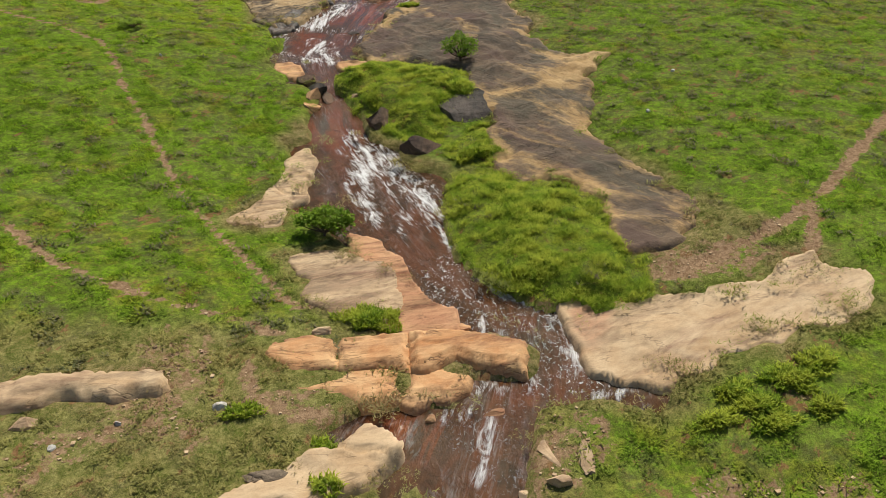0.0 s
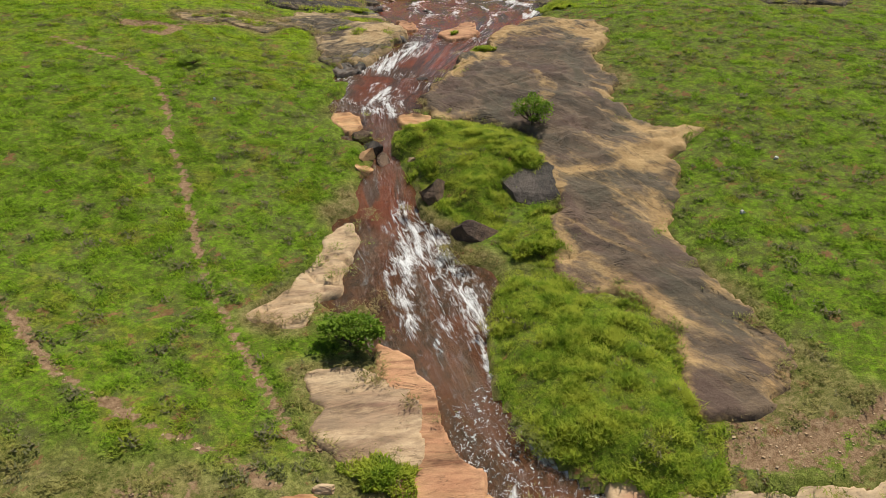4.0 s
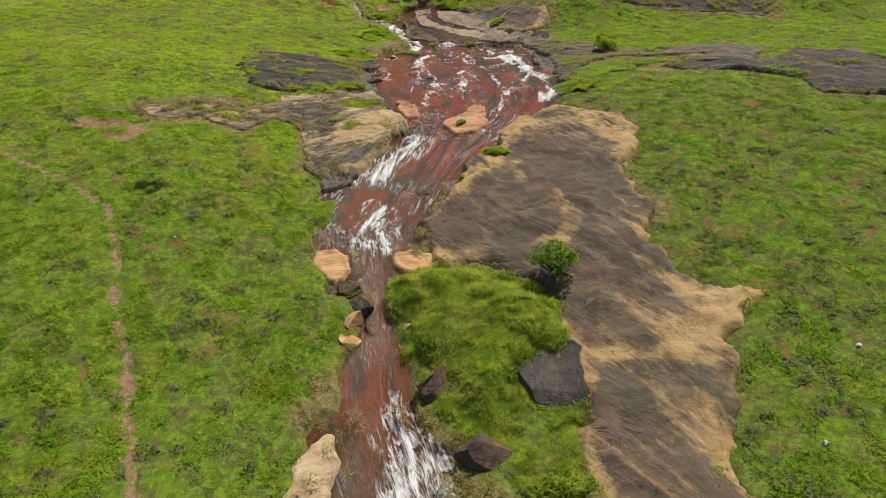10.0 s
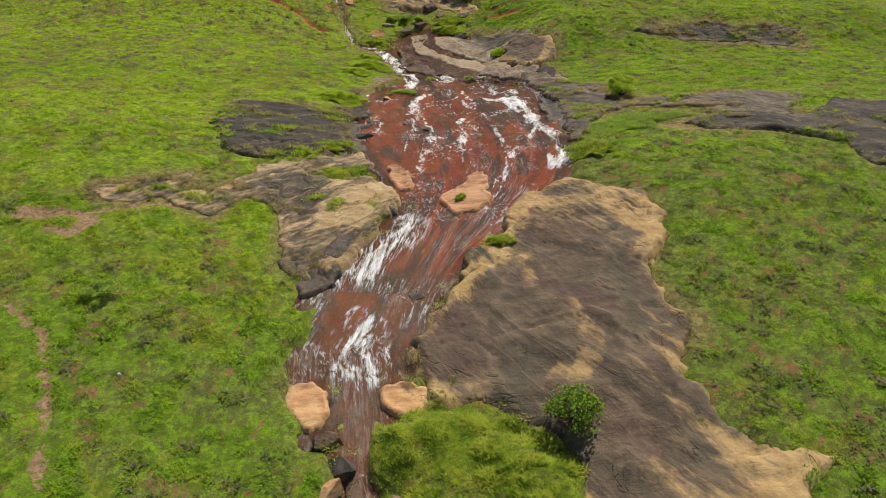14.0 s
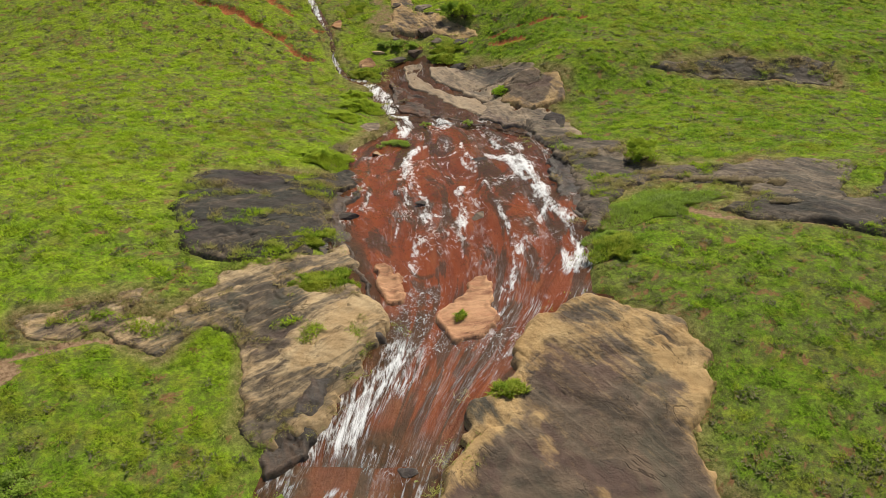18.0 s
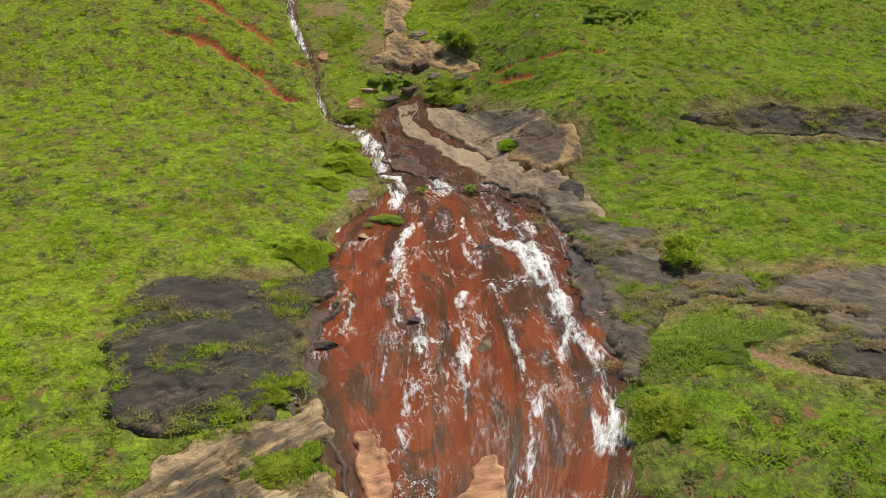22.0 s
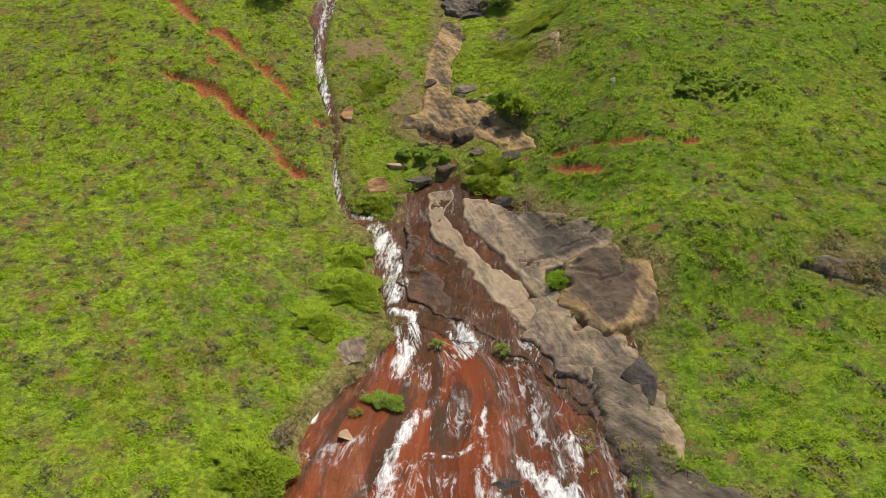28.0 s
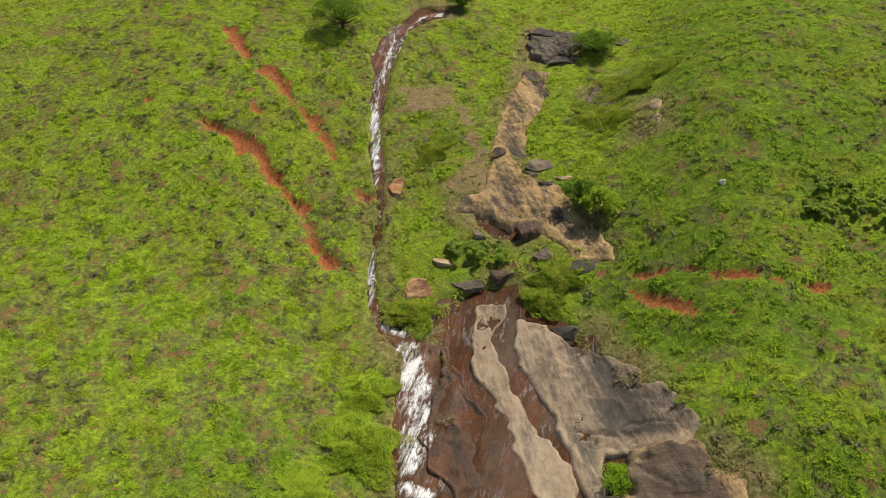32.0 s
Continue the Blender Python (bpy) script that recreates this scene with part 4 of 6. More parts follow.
def cover(x, y):
    """What covers the land at each point: water, rock, islands, bare and red soil, dry grass."""
    wet, stone = np.full(x.shape, -99.0), np.full(x.shape, -99.0)
    for w in WATERS:
        wet = np.maximum(wet, inside(w, x, y))
    for r in ROCKS:
        stone = np.maximum(stone, inside(r[0], x, y, 3.0, 0.45, loose(r)))
    isle, lift = np.full(x.shape, -99.0), np.zeros(x.shape)
    for p, h in ISLANDS:
        s = inside(p, x, y)
        isle = np.maximum(isle, s)
        lift = np.maximum(lift, h * ramp(s, -0.2, 1.3) * (0.9 + 0.45 * fbm(x, y, 2.6, 3, 77)))
    bare, red, cut = np.zeros(x.shape), np.zeros(x.shape), np.zeros(x.shape)
    for line, half, deep in PATHS:
        dd = along(line, x, y) + 0.25 * fbm(x, y, 1.2, 3, 31)
        bare = np.maximum(bare, 1 - ramp(dd, half * 0.5, half * 1.8))
        cut = np.maximum(cut, deep * (1 - ramp(dd, 0, half * 2)))
    for line, half, deep in GULLIES:
        dd = along(line, x, y) + 1.1 * fbm(x, y, 1.6, 4, 33) + 0.7 * fbm(x, y, 5.5, 3, 35) + 0.2 * ramp(fbm(x, y, 3.0, 3, 39), 0.0, 0.3)
        broken = 0.8 + 0.2 * ramp(fbm(x, y, 1.7, 3, 43), -0.22, 0.08)
        red = np.maximum(red, broken * (1 - ramp(dd, half * 0.5, half * 1.8)))
        cut = np.maximum(cut, deep * (1 - ramp(dd, 0, half * 1.6)))
    patchy = ramp(-y, -25, -21) * ramp(fbm(x, y, 3.2, 4, 37) - 0.3 * ramp(x, 8, 12), 0.02, 0.22)
    bare = np.maximum(bare, 0.55 * patchy)
    bare = np.maximum(bare, ramp(inside(SOIL_LEFT, x, y, 3, 0.8), -0.4, 0.4))
    bare = np.maximum(bare, 0.75 * ramp(inside(SOIL_RIGHT, x, y, 3, 1.2), -0.4, 0.8))
    bare = np.maximum(bare, 0.6 * ramp(inside(ROCK_MID_FAR, x, y, 3, 1.6), -0.4, 0.8))
    stone = np.maximum(stone, np.minimum(wet, stone) + 1.2)
    hard = np.where(isle > 0, -99.0, np.maximum(wet, stone))
    return wet, stone, isle, lift, bare, red, cut, hard


def land(x, y):
    wet, stone, isle, lift, bare, red, cut, hard = cover(x, y)
    low = 0.75 * ramp(np.where(isle > -0.2, -99, hard), -0.15, 0.7)
    bumps = 0.45 * fbm(x, y, 9, 3, 3) + 0.14 * fbm(x, y, 1.6, 3, 8)
    z = base(x, y) + bumps * (1 - ramp(hard, -3, 0)) + lift - cut - low
    dry = np.clip(1 - ramp(-hard, 0.1, 1.6 + 1.4 * ramp(y, 60, 72)), 0, 1) * (0.6 + 0.9 * fbm(x, y, 4, 2, 51))
    dry = np.maximum(dry, (0.65 - 0.4 * ramp(x, 4, 8)) * ramp(-y + 3 * fbm(x, y, 3, 3, 53), -27, -22))
    dry = np.maximum(dry, 0.7 * ramp(inside(ROCK_MID_FAR, x, y, 3, 1.6), -0.8, 0.8))
    dry = np.maximum(dry, 0.7 * ramp(inside(DRY_RIGHT, x, y, 3, 1.5), -0.5, 1.0))
    return z, bare, red, np.clip(dry, 0, 1), hard, isle


def tones(x, y):
    """How lime-bright and how scrubby the meadow is at each point."""
    lime = 0.05 + 0.55 * ramp(y, 36, 68) + 0.3 * ramp(y, 95, 125) - 0.38 * ramp(x, 3, 12) * (1 + 0.2 * ramp(y, 105, 125)) + 0.5 * fbm(x, y, 10, 3, 201) + 0.45 * fbm(x, y, 0.8, 3, 203)
    lime = lime - 0.08 * ramp(x, -10, -4) * ramp(y, 108, 116)
    u, v = (x - y) * 0.7, (x + y) * 0.7
    rows = fbm(u * 0.6, v, 0.75, 3, 205)
    left = ramp(-x, 2, 10) * ramp(y, 70, 96)
    right = 1.7 * ramp(x, 9, 14) * ramp(-y, -80, -70) * ramp(y, 30, 40)
    where = 0.03 + 0.18 * left + 0.17 * right + 0.2 * fbm(x, y, 11, 3, 207) - 0.12 * ramp(-x, -4, 0) * ramp(y, 80, 90)
    where = where - 0.12 * ramp(x, -10, -4) * ramp(y, 108, 116)
    scrub = ramp(rows + where, 0.04, 0.30)
    return np.clip(lime, 0, 1), scrub * (0.75 + 0.25 * ramp(y, 60, 90))


def mesh_grid(name, x, y, z, keep=None, smooth=True):
    """A mesh on a rectangle of points (arrays of one shape); keep: which cells stay."""
    ny, nx = x.shape
    idx = np.arange(nx * ny).reshape(ny, nx)
    quads = np.stack([idx[:-1, :-1], idx[:-1, 1:], idx[1:, 1:], idx[1:, :-1]], -1).reshape(-1, 4)
    if keep is not None:
        quads = quads[keep.reshape(-1)]
    used = np.unique(quads)
    back = np.zeros(nx * ny, np.int64)
    back[used] = np.arange(len(used))
    co = np.stack([x, y, z], -1).reshape(-1, 3)[used]
    return raw_mesh(name, co, back[quads], smooth), used


def raw_mesh(name, co, faces, smooth=False):
    me = bpy.data.meshes.new(name)
    n, k = faces.shape
    me.vertices.add(len(co))
    me.vertices.foreach_set("co", np.ascontiguousarray(co, np.float32).ravel())
    me.loops.add(n * k)
    me.loops.foreach_set("vertex_index", np.ascontiguousarray(faces, np.int32).ravel())
    me.polygons.add(n)
    me.polygons.foreach_set("loop_start", np.arange(0, n * k, k, dtype=np.int32))
    me.polygons.foreach_set("use_smooth", np.full(n, smooth))
    me.update(calc_edges=True)
    return me


def layer(me, name, values):
    a = me.attributes.new(name, "FLOAT", "POINT")
    a.data.foreach_set("value", np.ascontiguousarray(values, np.float32).ravel())


def spread(lo, hi, step, far):
    """Even steps from lo to hi, then growing ones out to far."""
    out, s = [], step
    v = 0.0
    while v < far:
        s *= 1.35
        v += s
        out.append(v)
    return np.concatenate([lo - np.array(out[::-1]), np.arange(lo, hi, step), hi + np.array(out)])


# ---- ground ----
gx, gy = np.meshgrid(spread(-45, 48, 0.3, 2600), spread(4, 166, 0.3, 2600))
gz, g_bare, g_red, g_dry, g_hard, g_isle = land(gx, gy)
me, used = mesh_grid("ground", gx, gy, gz)
g_lime, g_scrub = tones(gx, gy)
for key, v in (("bare", g_bare), ("red", g_red), ("dry", g_dry), ("lime", g_lime), ("scrub", g_scrub)):
    layer(me, key, v.ravel()[used])
me.materials.append(GROUND)
ground = tagged(new("ground", me), "green hillside meadow with bare paths and red gullies", "ground", kind="structure")


# ---- water ----
def blob(x, y, cx, cy, rx, ry):
    return 1 - ramp(np.hypot((x - cx) / rx, (y - cy) / ry) + 0.7 * fbm(x, y, 1.5, 3, 19), 0.5, 1.2)


MID_Y = (14, 19, 23, 27, 31, 35, 39, 44, 48, 52, 56, 60, 64, 70, 95)
MID_X = (3.0, 5.0, 5.6, 3.8, 2.5, 1.5, 0.2, -0.7, -1.1, -1.6, -0.8, 1.0, 3.0, 4.0, 4.0)


def water(name, poly, label, deep_at, riffle_at, over=0.0, branched=False):
    p = np.array(poly)
    lo, hi = p.min(0) - 1, p.max(0) + 1
    x, y = np.meshgrid(np.arange(lo[0], hi[0], 0.2), np.arange(lo[1], hi[1], 0.2))
    s = inside(poly, x, y)
    foam = np.zeros(x.shape)
    for half, amount, line in FOAM:
        foam = np.maximum(foam, amount * (1 - ramp(along(line, x, y) + 0.9 * half * fbm(x, y * 0.6, 1.6, 3, 18), half * 0.1, half * 1.6)))
    foam = foam * (1 - 0.3 * ramp(y, 112, 118))
    z = base(x, y) - 0.3 + over + 0.1 * fbm(x, y, 2.5, 3, 12) + 0.05 * fbm(x, y * 0.5, 0.6, 2, 14) + 0.06 * foam + 0.35 * fbm(x, y * 0.3, 1.8, 3, 16) * ramp(y, 66, 76)
    cell = lambda a: (a[:-1, :-1] + a[1:, 1:]) / 2
    me, used = mesh_grid(name, x, y, z, cell(s) > -1.5)
    layer(me, "foam", foam.ravel()[used])
    lie, width = np.zeros(len(y)), np.ones(len(y))
    for i in range(len(y)):
        on = x[i][s[i] > -0.3]
        lie[i], width[i] = (on.mean(), max(np.ptp(on), 0.8)) if len(on) else (np.nan, np.nan)
    ok = ~np.isnan(lie)
    kernel = np.ones(61) / 61
    lie, width = (np.convolve(np.pad(np.interp(y[:, 0], y[ok, 0], a[ok]), 30, "edge"), kernel, "valid") for a in (lie, width))
    if name in ("water_low", "water_mid"):
        lie, width = np.interp(y[:, 0], MID_Y, MID_X), np.ones(len(y))
    across = x if branched else (x - lie[:, None]) / width[:, None] * np.median(width)
    layer(me, "across", across.ravel()[used])
    layer(me, "down", y.ravel()[used])
    layer(me, "deep", np.clip(deep_at(x, y) + 0.75 * (1 - ramp(s + 0.9 * fbm(x, y, 2.2, 3, 67), 0.0, 1.1)), 0, 1).ravel()[used])
    # film weights foam threads and painted sheen; riffle weights the painted glints
    layer(me, "film", np.clip(ramp(y, 46, 52) * ramp(-y, -106, -98) + 0.35, 0, 1).ravel()[used])
    layer(me, "riffle", np.clip(riffle_at(x, y), 0, 1).ravel()[used])
    me.materials.append(WATER)
    return tagged(new(name, me), label, "water", kind="structure")


water("water_low", WATER_LOW, "reddish brown stream water with white riffles", lambda x, y: 0.75 + 1.0 * fbm(x, y, 5, 2, 61) - 0.65 * ramp(y, 32, 41), lambda x, y: 0.17 + 1.0 * blob(x, y, 3.7, 23.8, 1.9, 3.4) + 1.0 * blob(x, y, 6.4, 20.8, 2.0, 3.0) + 0.25 * blob(x, y, 3.8, 17.5, 2.0, 2.0))
water("water_mid", WATER_MID, "shallow red stream water with white rapids", lambda x, y: 0.1 + 1.0 * fbm(x, y, 5, 2, 61) + 0.65 * (1 - ramp(y, 32, 41)), lambda x, y: 0.17 + 0 * x, 0.004)
water("water_slab", WATER_SLAB, "thin sheet of water sliding over red rock", lambda x, y: 0.05 + 0.9 * fbm(x * 1.5, y * 0.4, 3, 2, 63), lambda x, y: 0.05 + 0.9 * blob(x, y, 1.5, 65.0, 2.6, 3.2) + 0.8 * blob(x, y, 6.2, 63.0, 2.4, 2.4) + 0.6 * blob(x, y, 9.5, 72.5, 2.2, 1.8), 0.008)
water("water_upper", WATER_UPPER, "narrow stream and dark red pool above the cascade", lambda x, y: 0.6 + 0.6 * fbm(x, y, 4, 2, 64), lambda x, y: 0.2 + 0 * x, 0.012, True)
water("water_channel", WATER_CHANNEL, "dark brown channels between bedrock tongues", lambda x, y: 0.95 + 0.3 * fbm(x, y, 4, 2, 65), lambda x, y: 0.3 * ramp(x, 4, 8), 0.05, True)
water("water_far", WATER_FAR, "narrow white stream in the upper gully", lambda x, y: 0.5 + 0 * x, lambda x, y: 0.3 + 0 * x, 0.016)
water("pool_far", POOL_FAR, "small red pool on the rock terrace", lambda x, y: 0.3 + 0 * x, lambda x, y: 0 * x, 0.02)


# ---- bedrock ----
def rock_top(k, poly, height, step, wander, x, y, block=False):
    """Height of a rock's surface, with the signed distance to its outline."""
    s = inside(poly, x, y, 3.0, 0.22 if block else 0.45, wander) + (0.16 if block else 0.0)
    if block:
        beds = s + 0.22 * fbm(x * 0.35, y, 0.8, 3, 150)
        layers = 0.45 * ramp(s, 0.0, 0.05) + 0.3 * ramp(beds, 0.10, 0.14) + 0.25 * ramp(beds, 0.26, 0.31)
        top = 0.05 * fbm(x, y, 2.2, 3, 70) + 0.03 * fbm(x * 0.25, y, 0.35, 3, 90 + k)
        seam = np.abs(fbm(x * 0.3, y * 1.3, 1.1, 3, 190 + k))
        p = np.array(poly)
        level = base(np.array([p[:, 0].mean()]), np.array([p[:, 1].max() - 0.3]))[0]
        return 0.45 * base(x, y) + 0.55 * level - 0.3 + (height + 0.3) * layers + top - 0.13 * (1 - ramp(seam, 0.0, 0.035)) - 0.7 * ramp(-s, 0.0, 0.12), s
    flush = ROCKS[k][1] in ("sandstone_platform", "orange_rock", "tan_rock", "sandstone_strip", "bedrock_tongue", "sandstone_outcrop", "sandstone_block")
    s = s + (0.2 if flush else 0.55) * fbm(x, y, 0.9, 4, 77 + k)
    rise = height * (ramp(s, -0.05, 0.12) if step else ramp(s, -0.15, 0.3)) + 0.12 * ramp(s, 0.5, 3)
    rough = 0.4 * fbm(x, y, 3.5, 5, 70 + k) + 0.14 * fbm(x * 0.5, y, 0.7, 4, 90 + k)
    ridge = np.abs(fbm(x * 0.6 + y * 0.5, y * 0.8 - x * 0.4, 2.2, 4, 170 + k))
    if any(w in ROCKS[k][1] for w in ("sandstone", "orange", "tan_", "hump", "tongue")):
        rough = (0.12 if "hump" in ROCKS[k][1] else 0.25 if flush else 0.4) * rough
    rough = rough - 0.2 * (1 - ramp(ridge, 0.0, 0.05)) * ramp(fbm(x, y, 4, 2, 180), -0.1, 0.2) * (0.0 if "hump" in ROCKS[k][1] else 1.0)
    if "bedrock" in ROCKS[k][1]:
        side = -1 if ROCKS[k][1] in ("bedrock_bank", "bedrock_lobe", "bedrock_bench") else 1
        sheet = 0.3 * (0.82 * side * x + 0.57 * y) + 1.1 * fbm(x, y, 4.5, 4, 210)
        edge = sheet - np.floor(sheet)
        rough = rough + 0.16 * (edge - 0.5) * ramp(1 - edge, 0.0, 0.04) * ramp(fbm(x, y, 6, 2, 213), -0.15, 0.1)
    z = base(x, y) + rise + rough * ramp(s, -0.1, 0.4) - 0.7 * ramp(-s, 0.0, 0.3)
    if step:
        tilt = 0.25 * fbm(x, y, 2.5, 2, 120 + k) + 0.1 * y
        q = (z - base(x, y) + tilt) / step
        z = base(x, y) - tilt + step * (np.floor(q) + ramp(q - np.floor(q), 0.6, 0.95))
    return z, s


def bedrock(k, poly, name, label, mat, height, mid, edge, step, parent=None, wander=0.0):
    p = np.array(poly)
    lo, hi = p.min(0) - 1, p.max(0) + 1
    res = 0.16 if (hi - lo).max() > 25 else 0.08 if parent else 0.11
    x, y = np.meshgrid(np.arange(lo[0], hi[0], res), np.arange(lo[1], hi[1], res))
    z, s = rock_top(k, poly, height, step, wander, x, y, parent is not None)
    stain = edge + (mid - edge) * ramp(s + 1.6 * fbm(x, y, 3, 4, 40 + k), 0.0, 0.9)
    for shade in DARKS:
        stain = stain + 0.35 * ramp(inside(shade, x, y, 3.0, 0.6), -0.2, 0.7)
    for half, line in VEINS:
        d = along(line, x, y) + 0.9 * fbm(x, y, 1.6, 4, 140)
        stain = stain - 0.6 * (1 - ramp(d, half * 0.2, half * 1.9))
    cell = lambda a: (a[:-1, :-1] + a[1:, 1:]) / 2
    me, used = mesh_grid(name, x, y, z, cell(s) > -0.6)
    layer(me, "stain", stain.ravel()[used])
    if name in ("orange_rock", "slab_hump"):
        layer(me, "pink", np.full(len(used), 0.75))
    if name == "sandstone_platform":
        layer(me, "pink", ramp(inside(PLATFORM_PINK, x, y, 3.0, 1.2), -0.8, 1.0).ravel()[used])
    me.materials.append(mat)
    ob = new(name, me)
    if parent:
        ob.parent = parent
        return ob
    return tagged(ob, label, "rock")


for k, r in enumerate(ROCKS):
    bedrock(k, *r, None, loose(r))
shelf = tagged(new("sandstone_shelf"), "layered orange sandstone shelf across the stream", "rock")
for k, p in enumerate((SHELF_A, SHELF_B, SHELF_C, SHELF_D, SHELF_E)):
    bedrock(40 + k, p, "rock_block", "", ROCK_ORANGE, (0.14, 0.2, 0.22, 0.04, 0.06)[k], -0.15, 0.1, 0.13, shelf)


# ---- grass ----
def tufts(name, label, count, x0, x1, y0, y1, tall, wide, blades, mat, seed, only=None):
    rng = np.random.default_rng(seed)
    x, y = rng.uniform(x0, x1, count), rng.uniform(y0, y1, count)
    if only == "rock":
        z, bare, red, dry, hard, isle = [np.zeros(count)] * 6
    else:
        z, bare, red, dry, hard, isle = land(x, y)
    lime, scrub = tones(x, y)
    if only is None:
        fit = (rng.random(count) > np.maximum(bare, red) * 1.1) & (hard < -0.05 + 0.35 * rng.random(count) ** 2 + 1.1 * ramp(fbm(x, y, 1.6, 3, 45), -0.02, 0.3)) & (isle < 0)
        fit &= rng.random(count) < 0.42 + 0.8 * ramp(fbm(x, y, 0.62, 3, 23), -0.16, 0.22) + 0.35 * fbm(x, y, 2.2, 3, 21)
        z = np.where(hard > -0.05, base(x, y) + 0.12, z)
    elif only == "rock":
        over, z = np.full(count, -99.0), np.full(count, -99.0)
        mask = fbm(x, y * 1.6, 3.4, 3, 27) + 0.25 * fbm(x, y, 0.8, 2, 28) + 0.16 * ramp(-x, 9, 18) - 0.14 * ramp(x, 6, 10)
        for k, r in enumerate(ROCKS):
            if loose(r) > 1.5 or r[1] == "bedrock_lobe":
                s = inside(r[0], x, y, 3.0, 0.45, loose(r))
                on = (s > -0.2) & (mask > -0.2)
                z[on] = np.maximum(z[on], rock_top(k, r[0], r[4], r[7], loose(r), x[on], y[on])[0])
                over = np.maximum(over, s)
        wet = np.full(count, -99.0)
        for w in WATERS:
            wet = np.maximum(wet, inside(w, x, y))
        fit = (over > -0.2) & (wet < -0.6) & (mask + 0.22 * (1 - ramp(over, 0.0, 1.4)) - 0.08 * ramp(over, 1.0, 3.0) > 0.06)
        dry = np.clip(0.5 + 1.4 * fbm(x, y, 2.5, 2, 26), 0, 1)
    elif only == "scrub":
        fit = (scrub > 0.25) & (np.maximum(bare, red) < 0.4) & (hard < -0.4) & (fbm(x, y, 0.8, 2, 29) > 0.02)
    else:
        fit = (isle > -0.7) & (hard < 0.3)
    x, y, z, dry, lime, scrub = x[fit], y[fit], z[fit], dry[fit], lime[fit], scrub[fit]
    n = len(x)
    clumpy = ramp(fbm(x, y, 0.62, 3, 23), -0.12, 0.32)
    size = rng.uniform(0.6, 1.25, n) * (0.6 + 1.0 * clumpy) * (1 - 0.25 * scrub)
    turn = rng.uniform(0, 2 * np.pi, (n, blades))
    lean = rng.uniform(0.4, 1.25, (n, blades)) if only else rng.uniform(0.5, 1.35, (n, blades))
    h = tall * size[:, None] * rng.uniform(0.7, 1.2, (n, blades))
    w = wide * size[:, None] * rng.uniform(0.7, 1.3, (n, blades))
    off = rng.normal(0, 0.08, (n, blades, 2)) * size[:, None, None]
    c, s = np.cos(turn), np.sin(turn)
    bx, by, bz = x[:, None] + off[..., 0], y[:, None] + off[..., 1], z[:, None] - 0.02
    v = np.empty((n, blades, 3, 3), np.float32)
    v[..., 0, 0], v[..., 0, 1], v[..., 0, 2] = bx - s * w, by + c * w, bz + h * 0.2
    v[..., 1, 0], v[..., 1, 1], v[..., 1, 2] = bx + s * w, by - c * w, bz + h * 0.2
    v[..., 2, 0], v[..., 2, 1], v[..., 2, 2] = bx + c * np.sin(lean) * h, by + s * np.sin(lean) * h, bz + np.cos(lean) * h
    me = raw_mesh(name, v.reshape(-1, 3), np.arange(n * blades * 3).reshape(-1, 3))
    lime = lime + 0.5 * (clumpy - 0.5)
    for key, values in (("dry", dry), ("lime", lime), ("scrub", scrub * (1 - 0.6 * clumpy))):
        layer(me, key, np.repeat(values, blades * 3))
    me.materials.append(mat)
    return tagged(new(name, me), label, "grass", kind="stuff")


tufts("meadow_grass", "short bright green meadow grass with bare gaps", 370000, -32, 40, 8, 66, 0.14, 0.0135, 4, GRASS, 1)
tufts("meadow_grass", "yellow-green meadow grass on the slopes", 230000, -48, 52, 66, 116, 0.18, 0.020, 4, GRASS, 2)
tufts("meadow_grass", "bright green grass on the upper slopes", 160000, -70, 60, 116, 182, 0.22, 0.028, 4, GRASS, 3)
tufts("tall_grass", "lush tall green grass on the stream islands", 160000, -1, 12, 20, 49, 0.18, 0.0125, 4, LUSH, 4, "isle")
tufts("meadow_scrub", "low grey-green scrub scattered through the meadow", 90000, -32, 40, 20, 82, 0.17, 0.034, 6, SCRUB, 6, "scrub")
tufts("meadow_scrub", "low grey-green scrub on the upper slopes", 90000, -48, 50, 82, 150, 0.22, 0.05, 6, SCRUB, 7, "scrub")
tufts("rock_grass", "dry and green grass growing over the bedrock", 480000, -34, 48, 62, 140, 0.2, 0.018, 4, GRASS, 5, "rock")




# ---- loose things ----
GROUPS = {"bank_boulder": "boulders on the stream bank", "bank_block": "blocks in the narrow channel", "stone": "white stones in the meadow",
          "sandstone_block": "sandstone blocks beside the pool", "stream_stone": "stones in the stream", "slab_stone": "dark rocks on the red slab",
          "flat_stone": "flat stones at the terrace edge", "dark_boulder": "dark boulders on the terrace", "rock_step": "rock steps in the far grass",
          "grass_clump": "grass clumps", "scrub_mat": "scrub mats beside the slab", "dry_shrub": "dry shrubs", "dry_scrub": "dry scrub along the rock band", "slab_shrub": "shrubs rooted in the slab",
          "rock_shrub": "shrubs between rocks", "shrub": "leafy shrubs", "grey_scrub": "grey-green scrub in the hollow", "scrub_mound": "scrub mounds by the cascade",
          "small_bush": "small bushes on the slope", "mossy_stone": "mossy stones", "round_boulder": "rounded boulders"}


def part(name, me, material, parent, label=""):
    ob = new(name, me)
    me.materials.append(material)
    ob.parent = parent
    if label:
        ob["label"] = label
    return ob


_ico = bmesh.new()
bmesh.ops.create_icosphere(_ico, subdivisions=4, radius=1.0)
_ico.verts.ensure_lookup_table()
ICO_V = np.array([v.co[:] for v in _ico.verts])
ICO_F = np.array([[v.index for v in f.verts] for f in _ico.faces])
_ico.free()


